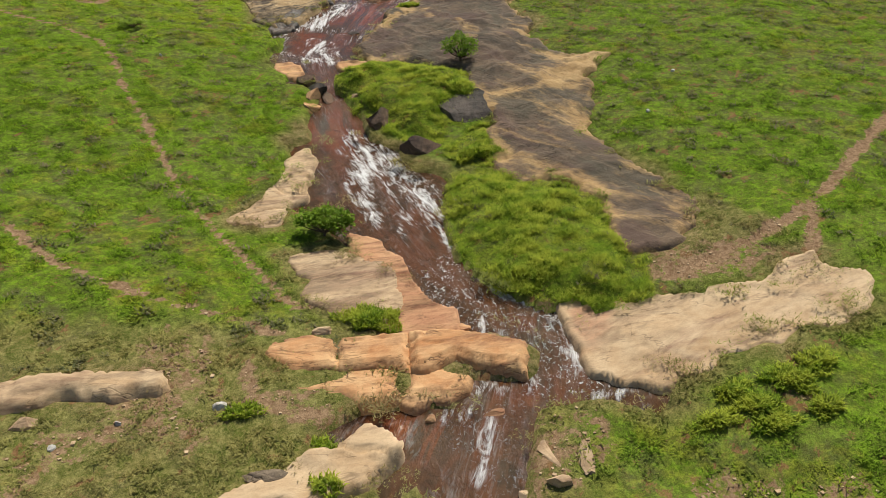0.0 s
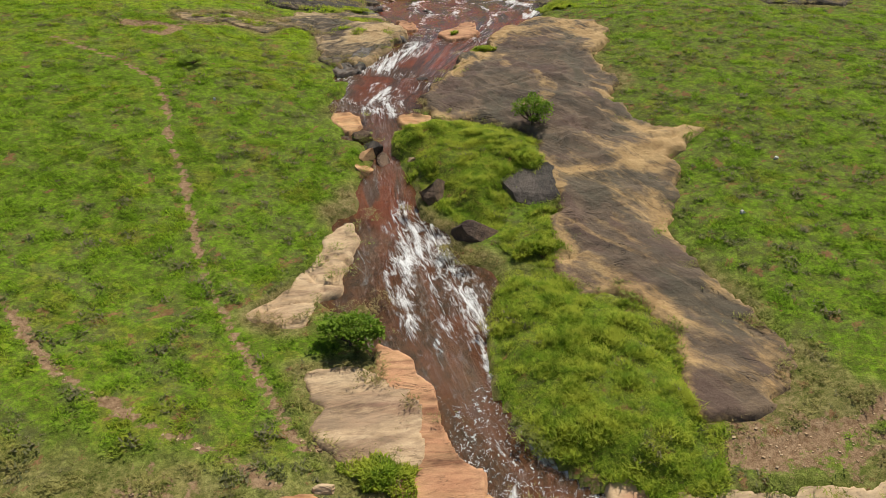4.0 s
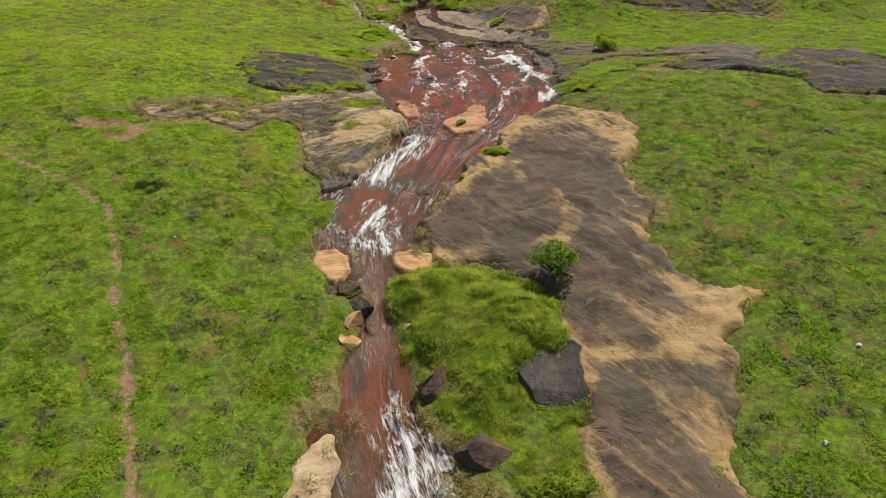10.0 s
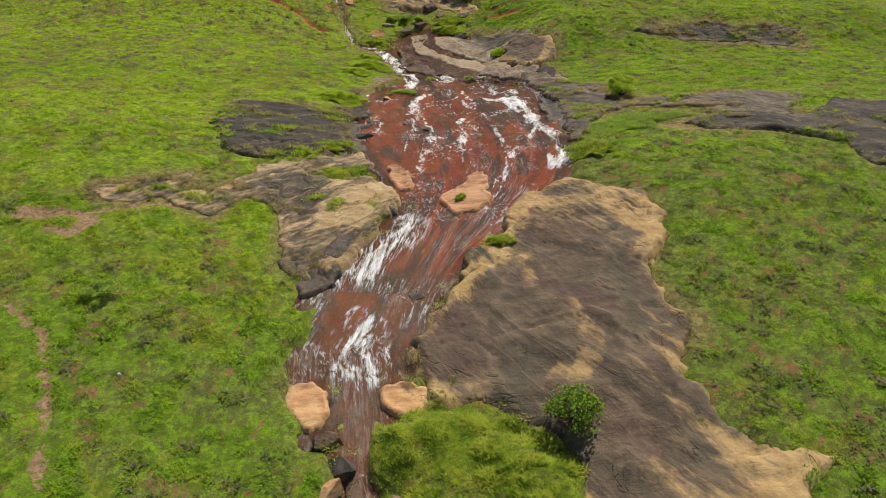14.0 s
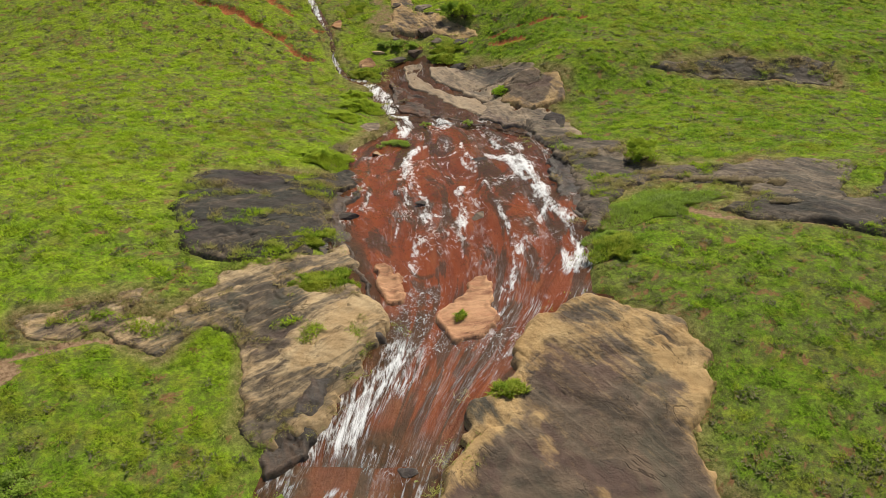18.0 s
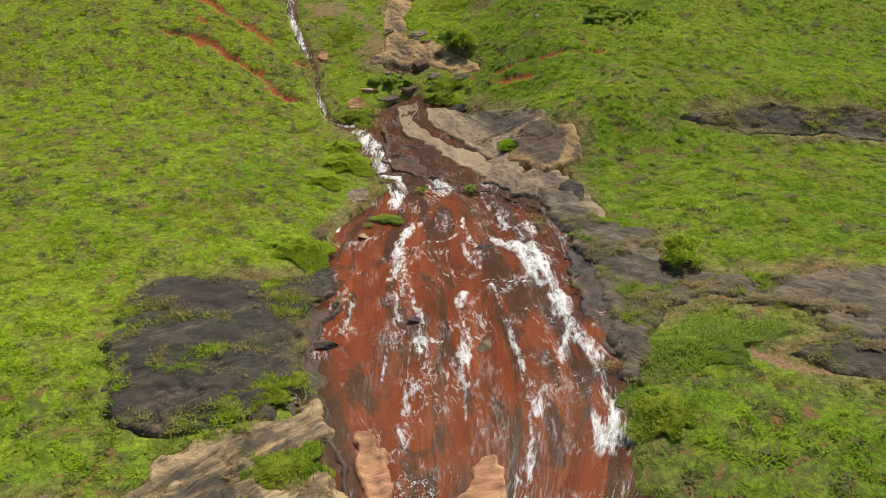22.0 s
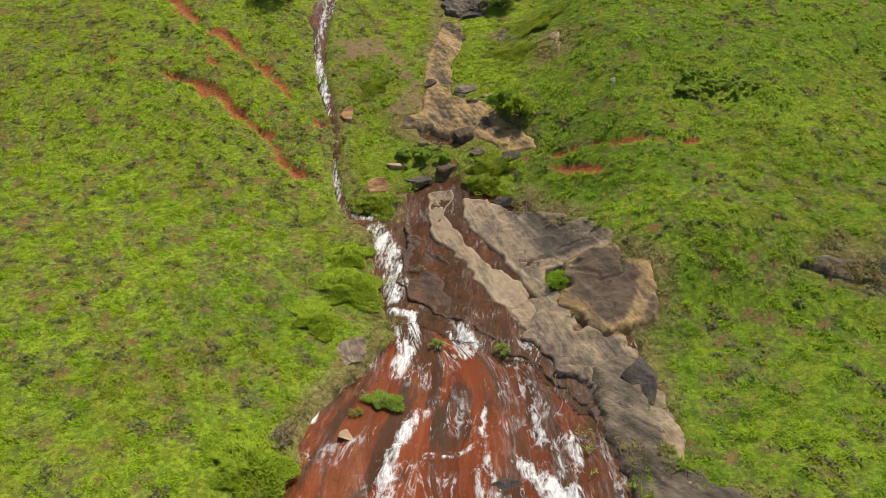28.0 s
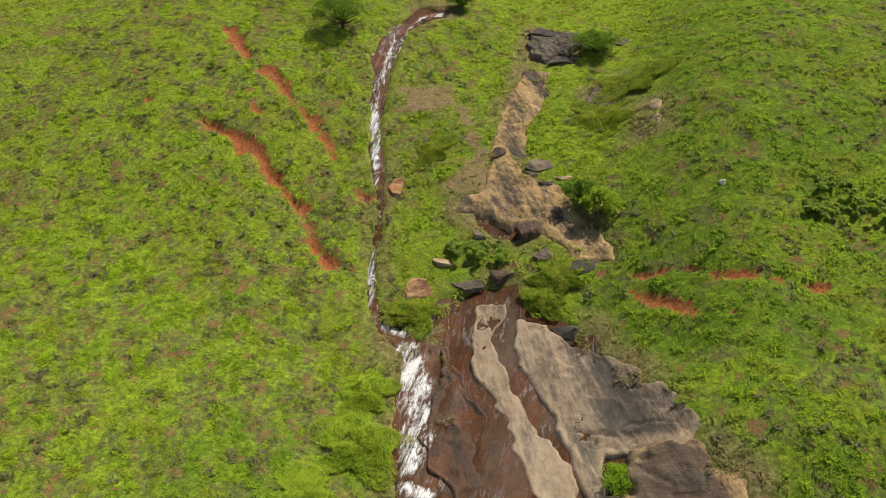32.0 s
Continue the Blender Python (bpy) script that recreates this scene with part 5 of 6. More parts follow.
def spot(x, y):
    """Height of what lies at a place: rock, water or ground."""
    X, Y = np.array([x]), np.array([y])
    z, bare, red, dry, hard, isle = land(X, Y)
    if isle[0] > 0 or hard[0] < 0:
        return float(z[0])
    best = float(base(X, Y)[0]) - 0.3
    for k, r in enumerate(ROCKS):
        top, s = rock_top(k, r[0], r[4], r[7], loose(r), X, Y)
        if s[0] > 0:
            best = max(best, float(top[0]))
    return best


def boulder(name, x, y, w, d, h, mat, label, seed):
    """An angular, worn block: a ball cut by planes and roughened."""
    rng = np.random.default_rng(1000 + seed)
    angular = any(w in name for w in ("bank", "block", "tilted", "slab", "step", "flat"))
    v = ICO_V.copy()
    for _ in range(12):
        n = rng.normal(size=3)
        n[2] = n[2] * 0.7
        n /= np.linalg.norm(n)
        cut = rng.uniform(0.3, 0.62) if angular else rng.uniform(0.42, 0.8)
        over = np.maximum(v @ n - cut, 0)
        v -= (0.98 if angular else 0.93) * over[:, None] * n
    lump = fbm(v[:, 0] * 1.0 + 3 * seed, v[:, 1] + v[:, 2] * 1.7, 0.6, 4, seed)
    v *= (1 + (0.07 if angular else 0.16) * lump + 0.06 * fbm(v[:, 0] * 3 + seed, v[:, 1] * 3 + v[:, 2] * 4, 0.6, 3, seed + 7))[:, None]
    v /= np.abs(v).max(0)
    turn = rng.uniform(-0.35, 0.35)
    c, s = math.cos(turn), math.sin(turn)
    px, py = v[:, 0] * w * 0.56, v[:, 1] * d * 0.56
    px, py = c * px - s * py, s * px + c * py
    lean = (base(np.array([x]), np.array([y + 0.5])) - base(np.array([x]), np.array([y - 0.5])))[0]
    pz = v[:, 2] * h * 0.75 + py * lean
    me = raw_mesh(name, np.stack([px, py, pz], -1), ICO_F)
    layer(me, "stain", 0.25 + 0.5 * fbm(px, py, 0.8, 3, seed) + 0.25 * v[:, 2])
    me.materials.append(mat)
    ob = tagged(new(name, me), label, "rock", GROUPS.get(name, ""))
    ob.location = (x, y, spot(x, y) + h * 0.05)
    return ob


def leaf_cloud(rng, centers, radii, count, size, flat):
    """Leaves, each a bent four-cornered blade, round a set of clump centres."""
    pick = rng.integers(0, len(centers), count)
    way = rng.normal(size=(count, 3))
    way /= np.linalg.norm(way, axis=1, keepdims=True)
    way[:, 2] = np.abs(way[:, 2]) * 0.9 - 0.12
    pos = centers[pick] + way * radii[pick, None] * rng.uniform(0.55, 1.08, (count, 1))
    a = rng.normal(size=(count, 3)) * (1, 1, flat) + way * 0.5
    a /= np.linalg.norm(a, axis=1, keepdims=True)
    b = np.cross(a, rng.normal(size=(count, 3)))
    b /= np.linalg.norm(b, axis=1, keepdims=True)
    s = size * rng.uniform(0.6, 1.3, (count, 1))
    up = np.cross(a, b)
    v = np.stack([pos, pos + a * s * 0.5 + b * s * 0.3 + up * s * 0.06, pos + a * s, pos + a * s * 0.5 - b * s * 0.3 + up * s * 0.06], 1)
    return v.reshape(-1, 3), np.arange(count * 4).reshape(-1, 4)


def stem_tube(a, b, r0, r1, sides=6):
    a, b = np.array(a, float), np.array(b, float)
    axis = (b - a) / (np.linalg.norm(b - a) + 1e-9)
    u = np.cross(axis, (0.3, 0.9, 0.1))
    u /= np.linalg.norm(u)
    w = np.cross(axis, u)
    ang = np.arange(sides) * 2 * np.pi / sides
    ring = np.cos(ang)[:, None] * u + np.sin(ang)[:, None] * w
    v = np.concatenate([a + ring * r0, b + ring * r1])
    i = np.arange(sides)
    return v, np.stack([i, (i + 1) % sides, (i + 1) % sides + sides, i + sides], -1)


def joined(pieces):
    vs, fs, n = [], [], 0
    for v, f in pieces:
        vs.append(v)
        fs.append(f + n)
        n += len(v)
    return np.concatenate(vs), np.concatenate(fs)


def bush(name, x, y, w, d, h, mat, label, seed):
    """A shrub or small tree: forking stems and a broken crown of separate leaves."""
    rng = np.random.default_rng(2000 + seed)
    tall = name == "tree"
    h = h * (1.25 if tall else 1.0)
    ob = tagged(new(name), label, "tree" if tall else "shrub", GROUPS.get(name, ""))
    ob.location = (x, y, spot(x, y) - 0.05)
    w, d = 1.25 * w, 1.2 * d
    if "mat" in name or "scrub" in name or "dry" in name:
        h = 0.6 * h
    lumps = int(np.clip(9 + 7 * w, 10, 70))
    ang, rad = rng.uniform(0, 2 * np.pi, lumps), np.sqrt(rng.random(lumps)) * 0.78
    top = h * (1 - 0.55 * rad**2) * rng.uniform(0.55, 0.98, lumps)
    cen = np.stack([np.cos(ang) * rad * w / 2, np.sin(ang) * rad * d / 2, np.maximum(top - 0.14 * h, 0.12 * h)], -1)
    rr = rng.uniform(0.10, 0.24, lumps) * min(w, d, 1.6 * h)
    leaf = float(np.clip(0.06 * w, 0.06, 0.17))
    count = int(np.clip(330 * w * d + 250, 320, 6000)) // (2 if name == "dry_shrub" else 1)
    lv, lf = leaf_cloud(rng, cen, rr, count, leaf, 0.6)
    lv[:, 2] = np.maximum(lv[:, 2], 0.02)
    pieces = []
    trunk = (0.0, 0.0, 0.34 * h if tall else 0.12 * h)
    pieces.append(stem_tube((0, 0, -0.2), trunk, 0.06 * h if tall else 0.035 * h + 0.01, 0.035 * h + 0.008, 8))
    for c in cen[: min(lumps, 16)]:
        mid = (c * 0.5 + np.array(trunk) * 0.5) + rng.normal(0, 0.03, 3) * w
        pieces.append(stem_tube(trunk, mid, 0.022 * h + 0.006, 0.015 * h + 0.004))
        pieces.append(stem_tube(mid, c, 0.015 * h + 0.004, 0.004))
    part("trunk" if tall else "stems", raw_mesh("stems", *joined(pieces), True), BARK, ob)
    part("crown", raw_mesh("crown", lv, lf), mat, ob)
    return ob


def clump(name, x, y, w, d, h, mat, label, seed):
    """A mound of long, arching grass blades."""
    rng = np.random.default_rng(3000 + seed)
    n = int(np.clip(620 * w * d, 260, 9000))
    a, r = rng.uniform(0, 2 * np.pi, n), np.sqrt(rng.random(n))
    r *= 1 + 0.3 * np.sin(2 * a + seed) + 0.25 * np.sin(5 * a + 2 * seed)
    px, py = np.cos(a) * r * w / 2, np.sin(a) * r * d / 2
    pz = base(x + px, y + py) - base(np.array([x]), np.array([y]))[0] + 0.17 * h * (1 - r**2).clip(0) * (0.6 + 1.2 * (fbm(px + 5 * seed, py, 0.5, 2, seed) + 0.3)).clip(0)
    t = a + rng.normal(0, 0.9, n)
    ln = np.clip(h, 0.13, 0.25) * rng.uniform(0.5, 1.3, n)
    lean = rng.uniform(0.2, 1.0, n)
    wd = 0.028 * rng.uniform(0.7, 1.4, n)
    c, s = np.cos(t), np.sin(t)
    v = np.empty((n, 5, 3), np.float32)
    for k, (f, q) in enumerate(((0, 1), (0, -1), (0.6, -0.8), (0.6, 0.8))):
        v[:, k, 0], v[:, k, 1] = px + c * lean * ln * f * 0.45 - s * wd * q, py + s * lean * ln * f * 0.45 + c * wd * q
        v[:, k, 2] = pz + ln * f * 0.85
    v[:, 4, 0], v[:, 4, 1], v[:, 4, 2] = px + c * lean * ln, py + s * lean * ln, pz + ln * (1.05 - 0.45 * lean)
    i = np.arange(n)[:, None] * 5
    f = np.concatenate([i + (0, 1, 2), i + (0, 2, 3), i + (3, 2, 4)])
    me = raw_mesh(name, v.reshape(-1, 3), f)
    me.materials.append(mat)
    ob = tagged(new(name, me), label, "grass clump", GROUPS.get(name, ""))
    ob.location = (x, y, spot(x, y) - 0.03)
    return ob


def gravel(name, label, count, x0, x1, y0, y1, mat, seed):
    """Loose small stones on bare soil, joined."""
    rng = np.random.default_rng(seed)
    x, y = rng.uniform(x0, x1, count), rng.uniform(y0, y1, count)
    z, bare, red, dry, hard, isle = land(x, y)
    fit = (np.maximum(bare, red) > 0.45) & (hard < -0.05)
    x, y, z = x[fit], y[fit], z[fit]
    cube = np.array([(-1, -1, -1), (1, -1, -1), (1, 1, -1), (-1, 1, -1), (-1, -1, 1), (1, -1, 1), (1, 1, 1), (-1, 1, 1)], float)
    faces = np.array([(0, 3, 2, 1), (4, 5, 6, 7), (0, 1, 5, 4), (1, 2, 6, 5), (2, 3, 7, 6), (3, 0, 4, 7)])
    n = len(x)
    size = rng.gamma(1.6, 0.011, n) + 0.01
    v = cube[None] * rng.uniform(0.45, 1.0, (n, 8, 3)) * size[:, None, None] * (1.2, 1.0, 0.6)
    a = rng.uniform(0, 6.3, n)
    c, s = np.cos(a)[:, None], np.sin(a)[:, None]
    vx, vy = v[..., 0] * c - v[..., 1] * s, v[..., 0] * s + v[..., 1] * c
    co = np.stack([vx + x[:, None], vy + y[:, None], v[..., 2] + z[:, None] + 0.01], -1).reshape(-1, 3)
    me = raw_mesh(name, co, (np.arange(n)[:, None, None] * 8 + faces[None]).reshape(-1, 4))
    layer(me, "stain", np.repeat(rng.uniform(-0.2, 0.6, n), 8))
    me.materials.append(mat)
    return tagged(new(name, me), label, "gravel", kind="stuff")


gravel("gravel", "loose tan gravel on bare soil", 7000, -13, 20, 12, 30, ROCK_TAN, 41)


# ---- things ----
boulder("tilted_boulder", 7.22, 40.24, 3.88, 3.36, 0.86, ROCK_BLACK, "large tilted black lichen boulder beside the grassy island", 1)
boulder("bank_boulder", 1.95, 40.30, 1.40, 3.30, 1.0, ROCK_BROWN, "grey-brown undercut boulder on the stream bank", 2)
boulder("bank_boulder", 3.90, 37.00, 3.50, 2.10, 1.0, ROCK_BROWN, "dark brown overhanging boulder above the rapids", 3)
boulder("bank_boulder", -2.00, 46.67, 1.51, 0.89, 0.76, ROCK_BROWN, "dark brown block in the narrow channel", 4)
boulder("bank_boulder", -1.61, 45.36, 1.41, 1.14, 0.85, ROCK_BLACK, "black angular block beside the water", 5)
boulder("bank_block", -1.86, 44.26, 1.05, 0.82, 0.53, ROCK_ORANGE, "orange split block on the bank", 6)
boulder("bank_block", -1.97, 43.01, 1.06, 1.10, 0.53, ROCK_ORANGE, "tan-orange block at the foot of the bank", 7)
boulder("bank_block", -1.00, 44.33, 0.92, 1.43, 0.37, ROCK_BROWN, "brown slab leaning in the channel", 8)
boulder("stone", 0.78, 43.94, 0.45, 0.32, 0.32, ROCK_TAN, "small tan stone at the water's edge", 9)
boulder("stone", -7.34, 18.45, 0.20, 0.15, 0.14, ROCK_WHITE, "small white stone in the grass", 10)
boulder("stone", -4.50, 19.05, 0.40, 0.28, 0.24, ROCK_WHITE, "pale angular stone on bare soil", 11)
boulder("stone", -8.89, 17.55, 0.21, 0.19, 0.12, ROCK_WHITE, "small white stone in dry grass", 12)
boulder("mossy_stone", -2.96, 16.16, 1.26, 0.59, 0.41, ROCK_GREY, "grey mossy flat stone on the pool ledge", 13)
boulder("sandstone_slab", -9.90, 18.34, 1.08, 0.52, 0.28, ROCK_TAN, "thin tan sandstone slab undercut by soil", 14)
boulder("sandstone_block", 5.03, 15.84, 0.55, 1.44, 0.07, ROCK_TAN, "long tan sandstone block beside the pool", 15)
boulder("sandstone_block", 6.10, 15.41, 0.51, 1.22, 0.10, ROCK_TAN, "tan sandstone block among grass clumps", 16)
boulder("sandstone_block", 4.11, 14.71, 0.49, 0.39, 0.25, ROCK_TAN, "small tan block at the pool edge", 17)
boulder("sandstone_block", 5.08, 14.75, 0.68, 0.46, 0.34, ROCK_TAN, "broken tan block at the pool edge", 18)
boulder("stream_stone", 3.93, 17.89, 0.91, 0.41, 0.17, ROCK_ORANGE, "wet orange stone in the riffle", 19)
boulder("stream_stone", 1.91, 18.06, 0.39, 0.31, 0.23, ROCK_ORANGE, "small orange stone in the pool", 20)
boulder("stream_stone", 3.72, 22.06, 0.57, 0.56, 0.29, ROCK_ORANGE, "wet reddish stone in the stream", 21)
boulder("mossy_stone", -1.28, 22.35, 0.85, 0.39, 0.26, ROCK_TAN, "tan mossy stone on the grassy bank", 22)
boulder("stream_stone", 1.17, 55.73, 0.91, 0.53, 0.16, ROCK_BLACK, "dark wedge of rock in the rapids", 23)
boulder("black_boulder", 13.31, 95.09, 2.07, 4.18, 0.93, ROCK_BLACK, "long black boulder at the edge of the slab", 24)
boulder("round_boulder", -5.69, 117.50, 2.6, 1.8, 0.9, ROCK_ORANGE, "rounded orange boulder between stream and pool", 25)
boulder("flat_stone", -2.20, 118.40, 2.6, 1.2, 0.4, ROCK_GREY, "flat dark grey stone beside the pool", 26)
boulder("pool_boulder", 0.10, 119.50, 1.7, 1.2, 0.6, ROCK_BROWN, "black boulder standing in the pool", 27)
boulder("round_boulder", 1.17, 123.20, 1.8, 1.6, 0.9, ROCK_BROWN, "rounded grey boulder on the rock terrace", 28)
boulder("lichen_boulder", -3.98, 97.74, 2.16, 2.77, 0.26, ROCK_PALE, "grey lichen-crusted boulder at the slab edge", 29)
boulder("slab_stone", -2.55, 90.86, 0.84, 0.82, 0.25, ROCK_TAN, "pale stone lodged on the red slab", 30)
boulder("slab_stone", -3.62, 77.08, 1.65, 0.97, 0.41, ROCK_BLACK, "dark rock breaking through the thin water", 31)
boulder("slab_stone", -0.50, 81.71, 0.47, 1.21, 0.14, ROCK_BLACK, "narrow dark rock rib under the water", 32)
boulder("slab_stone", 5.96, 87.92, 1.34, 1.05, 0.29, ROCK_BLACK, "dark wet rock on the slab", 33)
boulder("slab_stone", 1.47, 79.87, 0.95, 0.49, 0.18, ROCK_BLACK, "small dark rock on the slab", 34)
boulder("slab_stone", 5.53, 76.67, 1.11, 1.52, 0.33, ROCK_GREY, "dark rock patch splitting the water", 35)
boulder("dark_stone", 5.02, 115.38, 2.06, 1.26, 0.83, ROCK_BLACK, "dark stone at the edge of the grey slab", 36)
boulder("tan_stone", -4.41, 120.09, 1.49, 0.67, 0.59, ROCK_TAN, "tan stone in the bank scrub", 37)
boulder("orange_stone", -10.10, 126.45, 1.55, 1.69, 0.77, ROCK_ORANGE, "orange bank stone beside the narrow stream", 38)
boulder("dark_boulder", 0.80, 129.80, 2.4, 1.5, 0.4, ROCK_GREY, "dark boulder in the grass above the terrace", 39)
boulder("flat_stone", 0.41, 128.92, 1.52, 0.68, 0.34, ROCK_GREY, "flat stone at the terrace edge", 40)
boulder("flat_stone", 1.97, 128.04, 1.58, 0.71, 0.31, ROCK_GREY, "flat stone at the terrace edge", 41)
boulder("flat_stone", 3.13, 128.37, 1.23, 0.62, 0.33, ROCK_TAN, "flat tan stone at the terrace edge", 42)
boulder("dark_boulder", -2.69, 131.25, 1.2, 1.4, 0.3, ROCK_BROWN, "dark boulder on the rock terrace", 43)
boulder("dark_boulder", 2.65, 121.39, 1.4, 1.0, 0.4, ROCK_GREY, "grey boulder in the terrace scrub", 44)
boulder("dark_boulder", -2.37, 122.76, 1.2, 0.9, 0.4, ROCK_GREY, "grey boulder in the bank scrub", 45)
boulder("rock_step", -2.16, 151.00, 4.15, 1.87, 0.52, ROCK_BLACK, "dark rock step in the far grass", 46)
boulder("rock_step", 0.74, 146.44, 3.60, 1.86, 0.53, ROCK_BLACK, "dark rock step in the far grass", 47)
boulder("rock_step", 5.98, 150.13, 2.45, 1.39, 0.40, ROCK_GREY, "grey rock step in the far grass", 48)
boulder("wet_stone", 5.83, 120.48, 2.36, 1.06, 0.28, ROCK_BLACK, "dark wet stone at the spring", 49)
boulder("stone", 19.67, 40.50, 0.30, 0.21, 0.18, ROCK_WHITE, "small white stone in the meadow", 50)
boulder("stone", 16.25, 35.84, 0.30, 0.22, 0.18, ROCK_WHITE, "small white stone in the meadow", 51)
boulder("stone", -11.38, 48.83, 0.25, 0.24, 0.15, ROCK_WHITE, "small white stone in the meadow", 52)
boulder("stone", 13.96, 124.98, 0.52, 0.55, 0.31, ROCK_WHITE, "small pale stone on the slope", 53)
bush("broadleaf_bush", -1.24, 29.30, 2.29, 1.76, 1.51, LEAF, "dark green broadleaf bush on the bank", 54)
bush("slab_bush", 7.81, 46.41, 1.93, 1.89, 2.02, LEAF, "leafy green bush growing from the rock slab", 55)
bush("shrub", 6.16, 124.67, 2.97, 1.92, 2.42, LEAF_YELLOW, "yellow-green leafy shrub above the terrace", 56)
bush("shrub", 4.72, 125.95, 3.21, 2.02, 2.06, LEAF, "dark green shrub above the terrace", 57)
bush("shrub", 17.57, 82.55, 2.15, 1.58, 1.92, LEAF_YELLOW, "dense yellow-green shrub at the rock edge", 58)
clump("scrub_mound", -5.30, 104.30, 4.2, 5.0, 2.6, LEAF_YELLOW, "dull green scrub mound with grey twigs by the cascade", 59)
clump("bank_shrub", -6.60, 87.60, 4.6, 4.2, 2.0, LEAF_YELLOW, "bright green grassy shrub on the corner of the bank", 60)
bush("dry_shrub", -5.53, 89.76, 1.60, 2.07, 1.34, TWIG, "grey leafless shrub at the slab edge", 61)
clump("scrub_mound", -6.09, 108.10, 3.19, 3.22, 2.35, LEAF_YELLOW, "dull green scrub mound above the cascade", 62)
clump("scrub_mat", 15.95, 73.93, 6.69, 4.01, 0.87, LEAF_DULL, "low pale green shrub mat beside the rock band", 63)
clump("scrub_mat", 12.89, 69.46, 2.54, 3.30, 1.33, LUSH, "dense green scrub overhanging the red slab", 64)
clump("scrub_mat", 12.93, 70.89, 2.41, 3.13, 1.77, LEAF_DULL, "dense green scrub overhanging the sheet of water", 65)
bush("shrub", -21.50, 145.13, 5.11, 4.61, 4.00, LEAF, "large dark green shrub beside the upper stream", 66)
bush("shrub", -11.39, 153.50, 2.65, 2.02, 2.05, LEAF, "dark shrub beside the upper stream", 67)
bush("terrace_scrub", -1.98, 121.44, 4.98, 2.99, 1.18, LEAF_DULL, "low green scrub among boulders", 68)
bush("shrub", 3.37, 147.90, 4.17, 4.24, 2.42, LEAF, "green shrub beside the far rock steps", 69)
bush("grey_scrub", 23.54, 123.56, 4.22, 4.07, 0.60, LEAF_DULL, "grey-green scrub in the meadow hollow", 70)
bush("grey_scrub", 20.81, 124.88, 2.87, 3.29, 0.47, LEAF_DULL, "grey-green scrub in the meadow hollow", 71)
bush("grey_scrub", 20.32, 122.95, 3.91, 3.05, 0.54, LEAF_DULL, "grey-green scrub in the meadow hollow", 72)
bush("small_bush", -30.90, 135.58, 0.85, 1.10, 0.89, LEAF, "small dark bush on the open slope", 73)
bush("rock_shrub", 8.91, 104.68, 1.17, 1.52, 0.98, LEAF_BRIGHT, "small green shrub wedged between rocks", 74)
bush("rock_shrub", 17.40, 81.75, 1.96, 1.97, 1.38, LEAF_YELLOW, "small green shrub at the band edge", 75)
bush("dry_shrub", -0.95, 107.66, 1.14, 0.89, 0.74, TWIG, "small dry shrub on the wet rock", 76)
bush("rock_shrub", 9.15, 104.23, 1.49, 1.94, 1.25, LEAF_BRIGHT, "small green shrub beside the black block", 77)
bush("slab_shrub", 1.49, 99.07, 1.06, 0.91, 0.54, LEAF_DULL, "small shrub rooted in the red slab", 78)
bush("slab_shrub", 5.56, 98.66, 0.97, 1.04, 0.61, LEAF_DULL, "small shrub rooted in the red slab", 79)
bush("slab_shrub", -2.38, 92.65, 0.94, 0.62, 0.39, LEAF_DULL, "small shrub rooted in the red slab", 80)
bush("meadow_weed", -13.88, 53.53, 1.44, 1.81, 0.82, LEAF_DULL, "dark weeds in the meadow", 81)
bush("small_bush", 34.86, 128.32, 0.74, 0.67, 0.70, LEAF, "small dark bush on the open slope", 82)
clump("grass_clump", 5.70, 59.24, 1.37, 1.12, 0.62, LUSH, "dark green grass clump growing in the stream", 83)
clump("grass_clump", -5.63, 115.54, 2.82, 2.57, 1.73, LUSH, "tall green grass clump beside the cascade", 84)
clump("grass_clump", 3.28, 117.57, 2.69, 2.20, 1.50, LUSH, "tall green grass clump beside the pool", 85)
clump("grass_clump", -3.89, 67.89, 4.19, 2.51, 0.75, LUSH, "lush grass mat on the rock bank", 86)
clump("grass_clump", -6.32, 72.61, 4.64, 2.78, 0.56, LUSH, "lush grass mat on the rock bank", 87)
clump("grass_clump", 3.73, 64.89, 0.50, 0.65, 0.32, LUSH, "small grass tuft on the orange hump", 88)
clump("grass_clump", -3.79, 18.73, 0.94, 0.62, 0.31, LUSH, "small grass clump on bare soil", 89)
clump("grass_clump", -1.73, 17.36, 1.34, 1.02, 0.53, LUSH, "grass clump above the pool", 90)
clump("grass_clump", 0.36, 22.95, 2.07, 1.45, 0.65, LUSH, "lush grass clump on the bank", 91)
clump("grass_clump", -1.25, 15.50, 0.93, 0.56, 0.24, LUSH, "grass clump on the pool ledge", 92)
clump("grass_clump", 3.91, 119.53, 4.33, 2.60, 1.01, LUSH, "bright grass clump beside the pool", 93)
clump("grass_clump", -5.72, 115.69, 3.29, 2.15, 0.99, LUSH, "grass clump below the orange boulder", 94)
clump("grass_clump", 6.70, 35.17, 1.73, 1.41, 0.95, LUSH, "bright grass clump among the bank boulders", 95)
clump("grass_clump", 10.02, 15.56, 1.07, 0.64, 0.32, LUSH, "leafy green clump on the soil below the platform", 96)
clump("grass_clump", 11.39, 15.77, 1.24, 0.74, 0.36, LUSH, "leafy green clump on the soil below the platform", 97)
clump("grass_clump", 12.70, 16.39, 1.44, 0.98, 0.50, LUSH, "leafy green clump on the soil below the platform", 98)
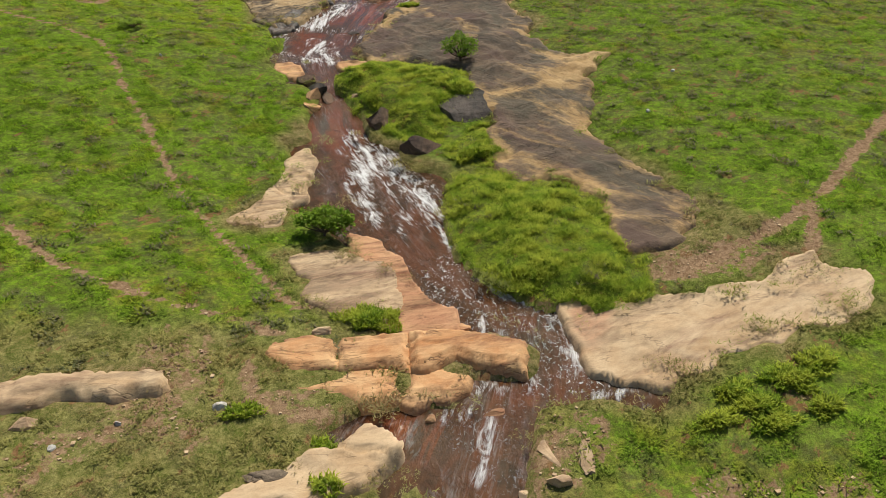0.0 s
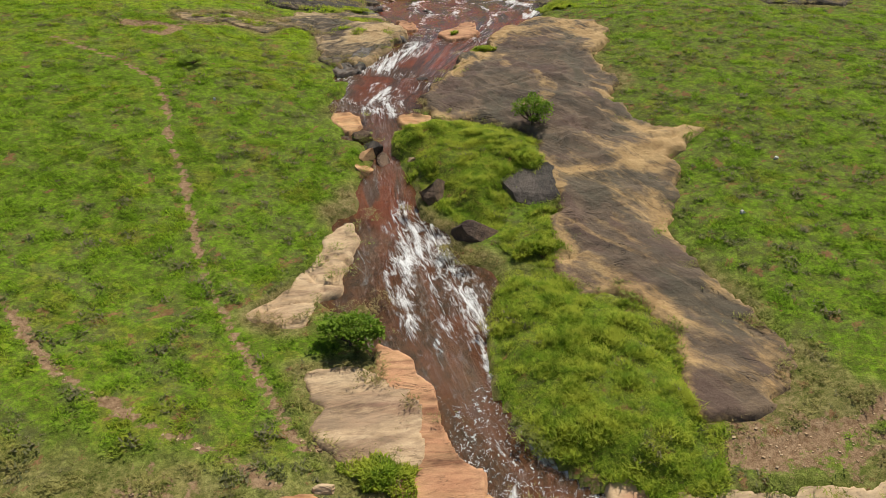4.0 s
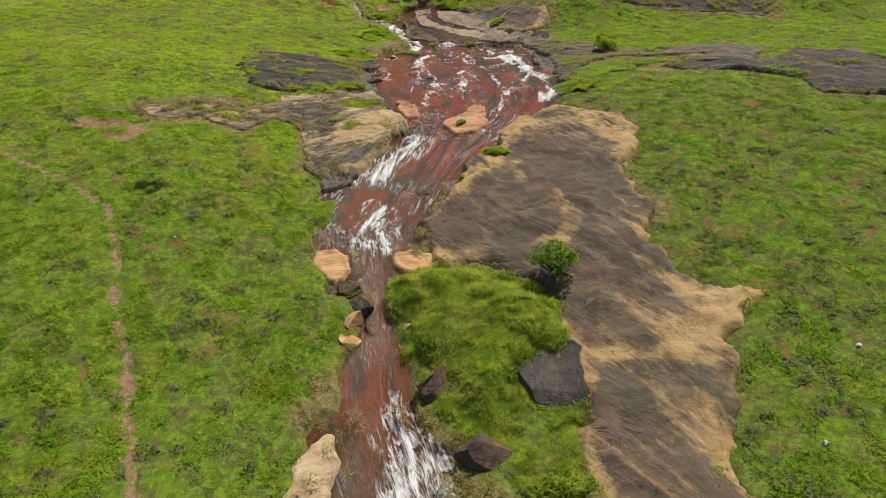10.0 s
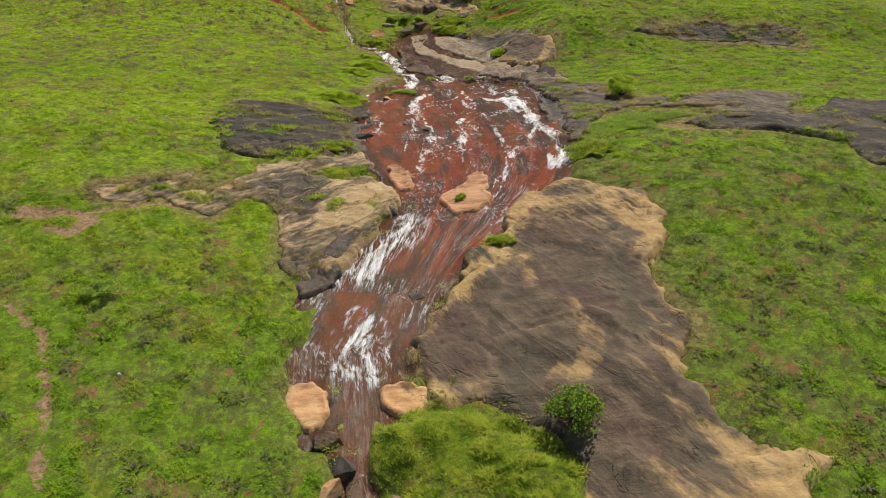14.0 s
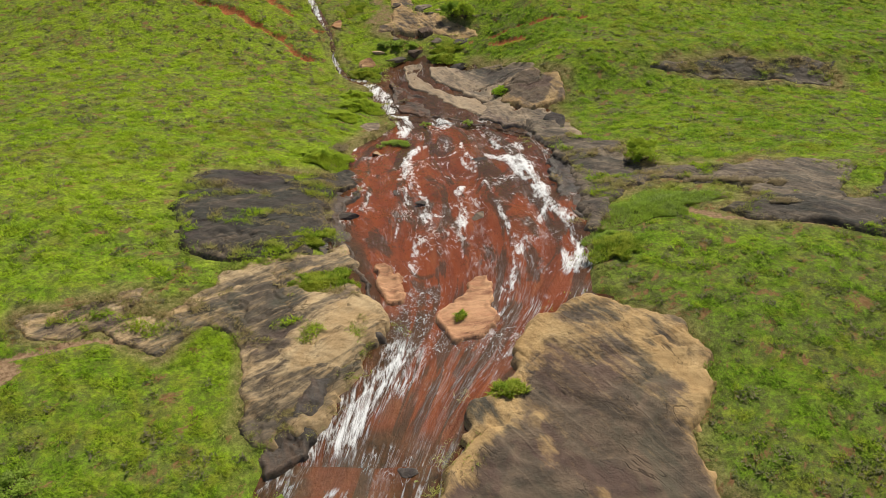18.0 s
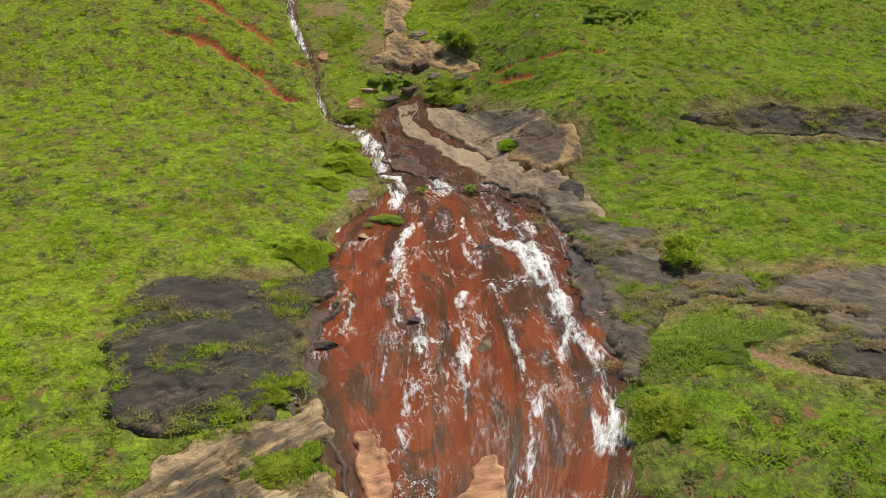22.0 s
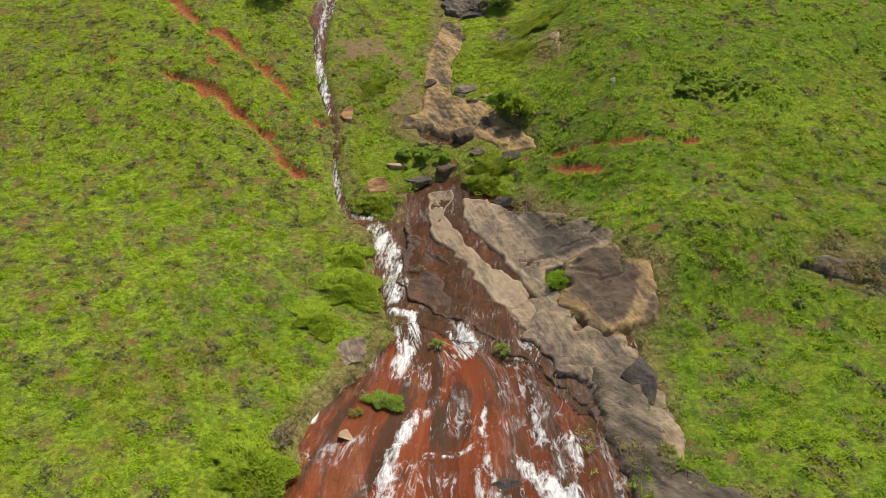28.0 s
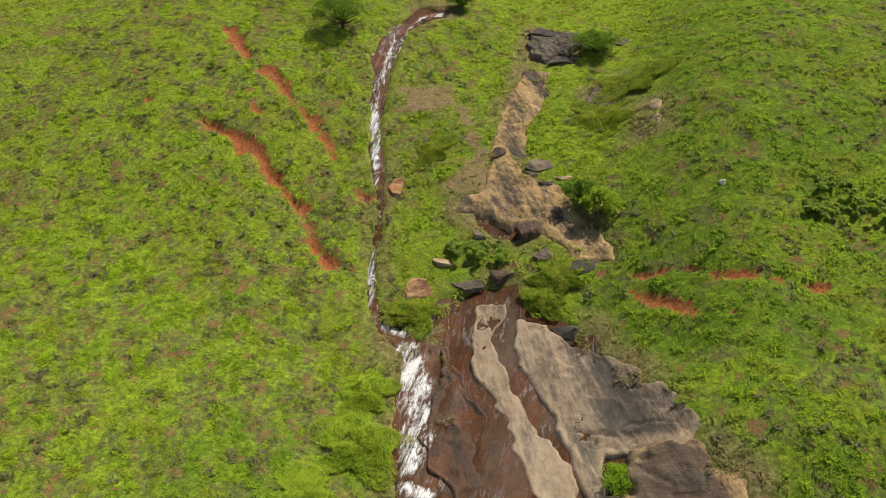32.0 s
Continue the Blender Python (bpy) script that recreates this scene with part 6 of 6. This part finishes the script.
clump("grass_clump", 13.77, 16.79, 1.30, 0.78, 0.34, LUSH, "leafy green clump on the soil below the platform", 99)
clump("grass_clump", 13.09, 15.16, 1.06, 0.64, 0.32, LUSH, "leafy green clump on the soil below the platform", 100)
clump("grass_clump", 10.96, 16.49, 0.96, 0.58, 0.30, LUSH, "leafy green clump on the soil below the platform", 101)
clump("grass_clump", 11.46, 15.02, 1.05, 0.63, 0.32, LUSH, "leafy green clump on the soil below the platform", 102)
clump("grass_clump", -0.99, 93.75, 1.92, 1.40, 0.67, LEAF_DULL, "olive grass clump at the slab edge", 103)
clump("scrub_mound", -6.54, 100.14, 3.30, 3.08, 1.35, LEAF_YELLOW, "dull green scrub mound beside the cascade", 104)
clump("grass_clump", 4.89, 135.88, 5.70, 4.41, 0.90, LUSH, "lush green grass beside the rock terrace", 105)
clump("grass_clump", -8.16, 131.42, 2.87, 3.73, 0.90, LUSH, "lush green grass between stream and terrace", 106)
clump("grass_clump", 7.28, 140.75, 5.51, 5.33, 0.95, LUSH, "lush green grass above the terrace", 107)
clump("dry_scrub", 18.83, 78.05, 1.62, 0.97, 0.15, TWIG, "low brown dry scrub along the rock band", 108)
clump("dry_scrub", 20.34, 77.25, 1.83, 1.10, 0.16, TWIG, "low brown dry scrub along the rock band", 109)
clump("dry_scrub", 21.73, 76.67, 1.38, 0.87, 0.14, TWIG, "low brown dry scrub along the rock band", 110)
clump("dry_scrub", 22.96, 75.84, 1.77, 1.06, 0.17, TWIG, "low brown dry scrub along the rock band", 111)
clump("dry_scrub", 24.30, 75.08, 1.44, 0.94, 0.15, TWIG, "low brown dry scrub along the rock band", 112)
clump("dry_scrub", 22.24, 73.21, 1.27, 0.84, 0.14, TWIG, "low brown dry scrub along the rock band", 113)
clump("dry_scrub", 20.61, 74.45, 1.14, 0.77, 0.13, TWIG, "low brown dry scrub along the rock band", 114)
clump("dry_scrub", 23.42, 72.13, 1.34, 0.97, 0.17, TWIG, "low brown dry scrub along the rock band", 115)
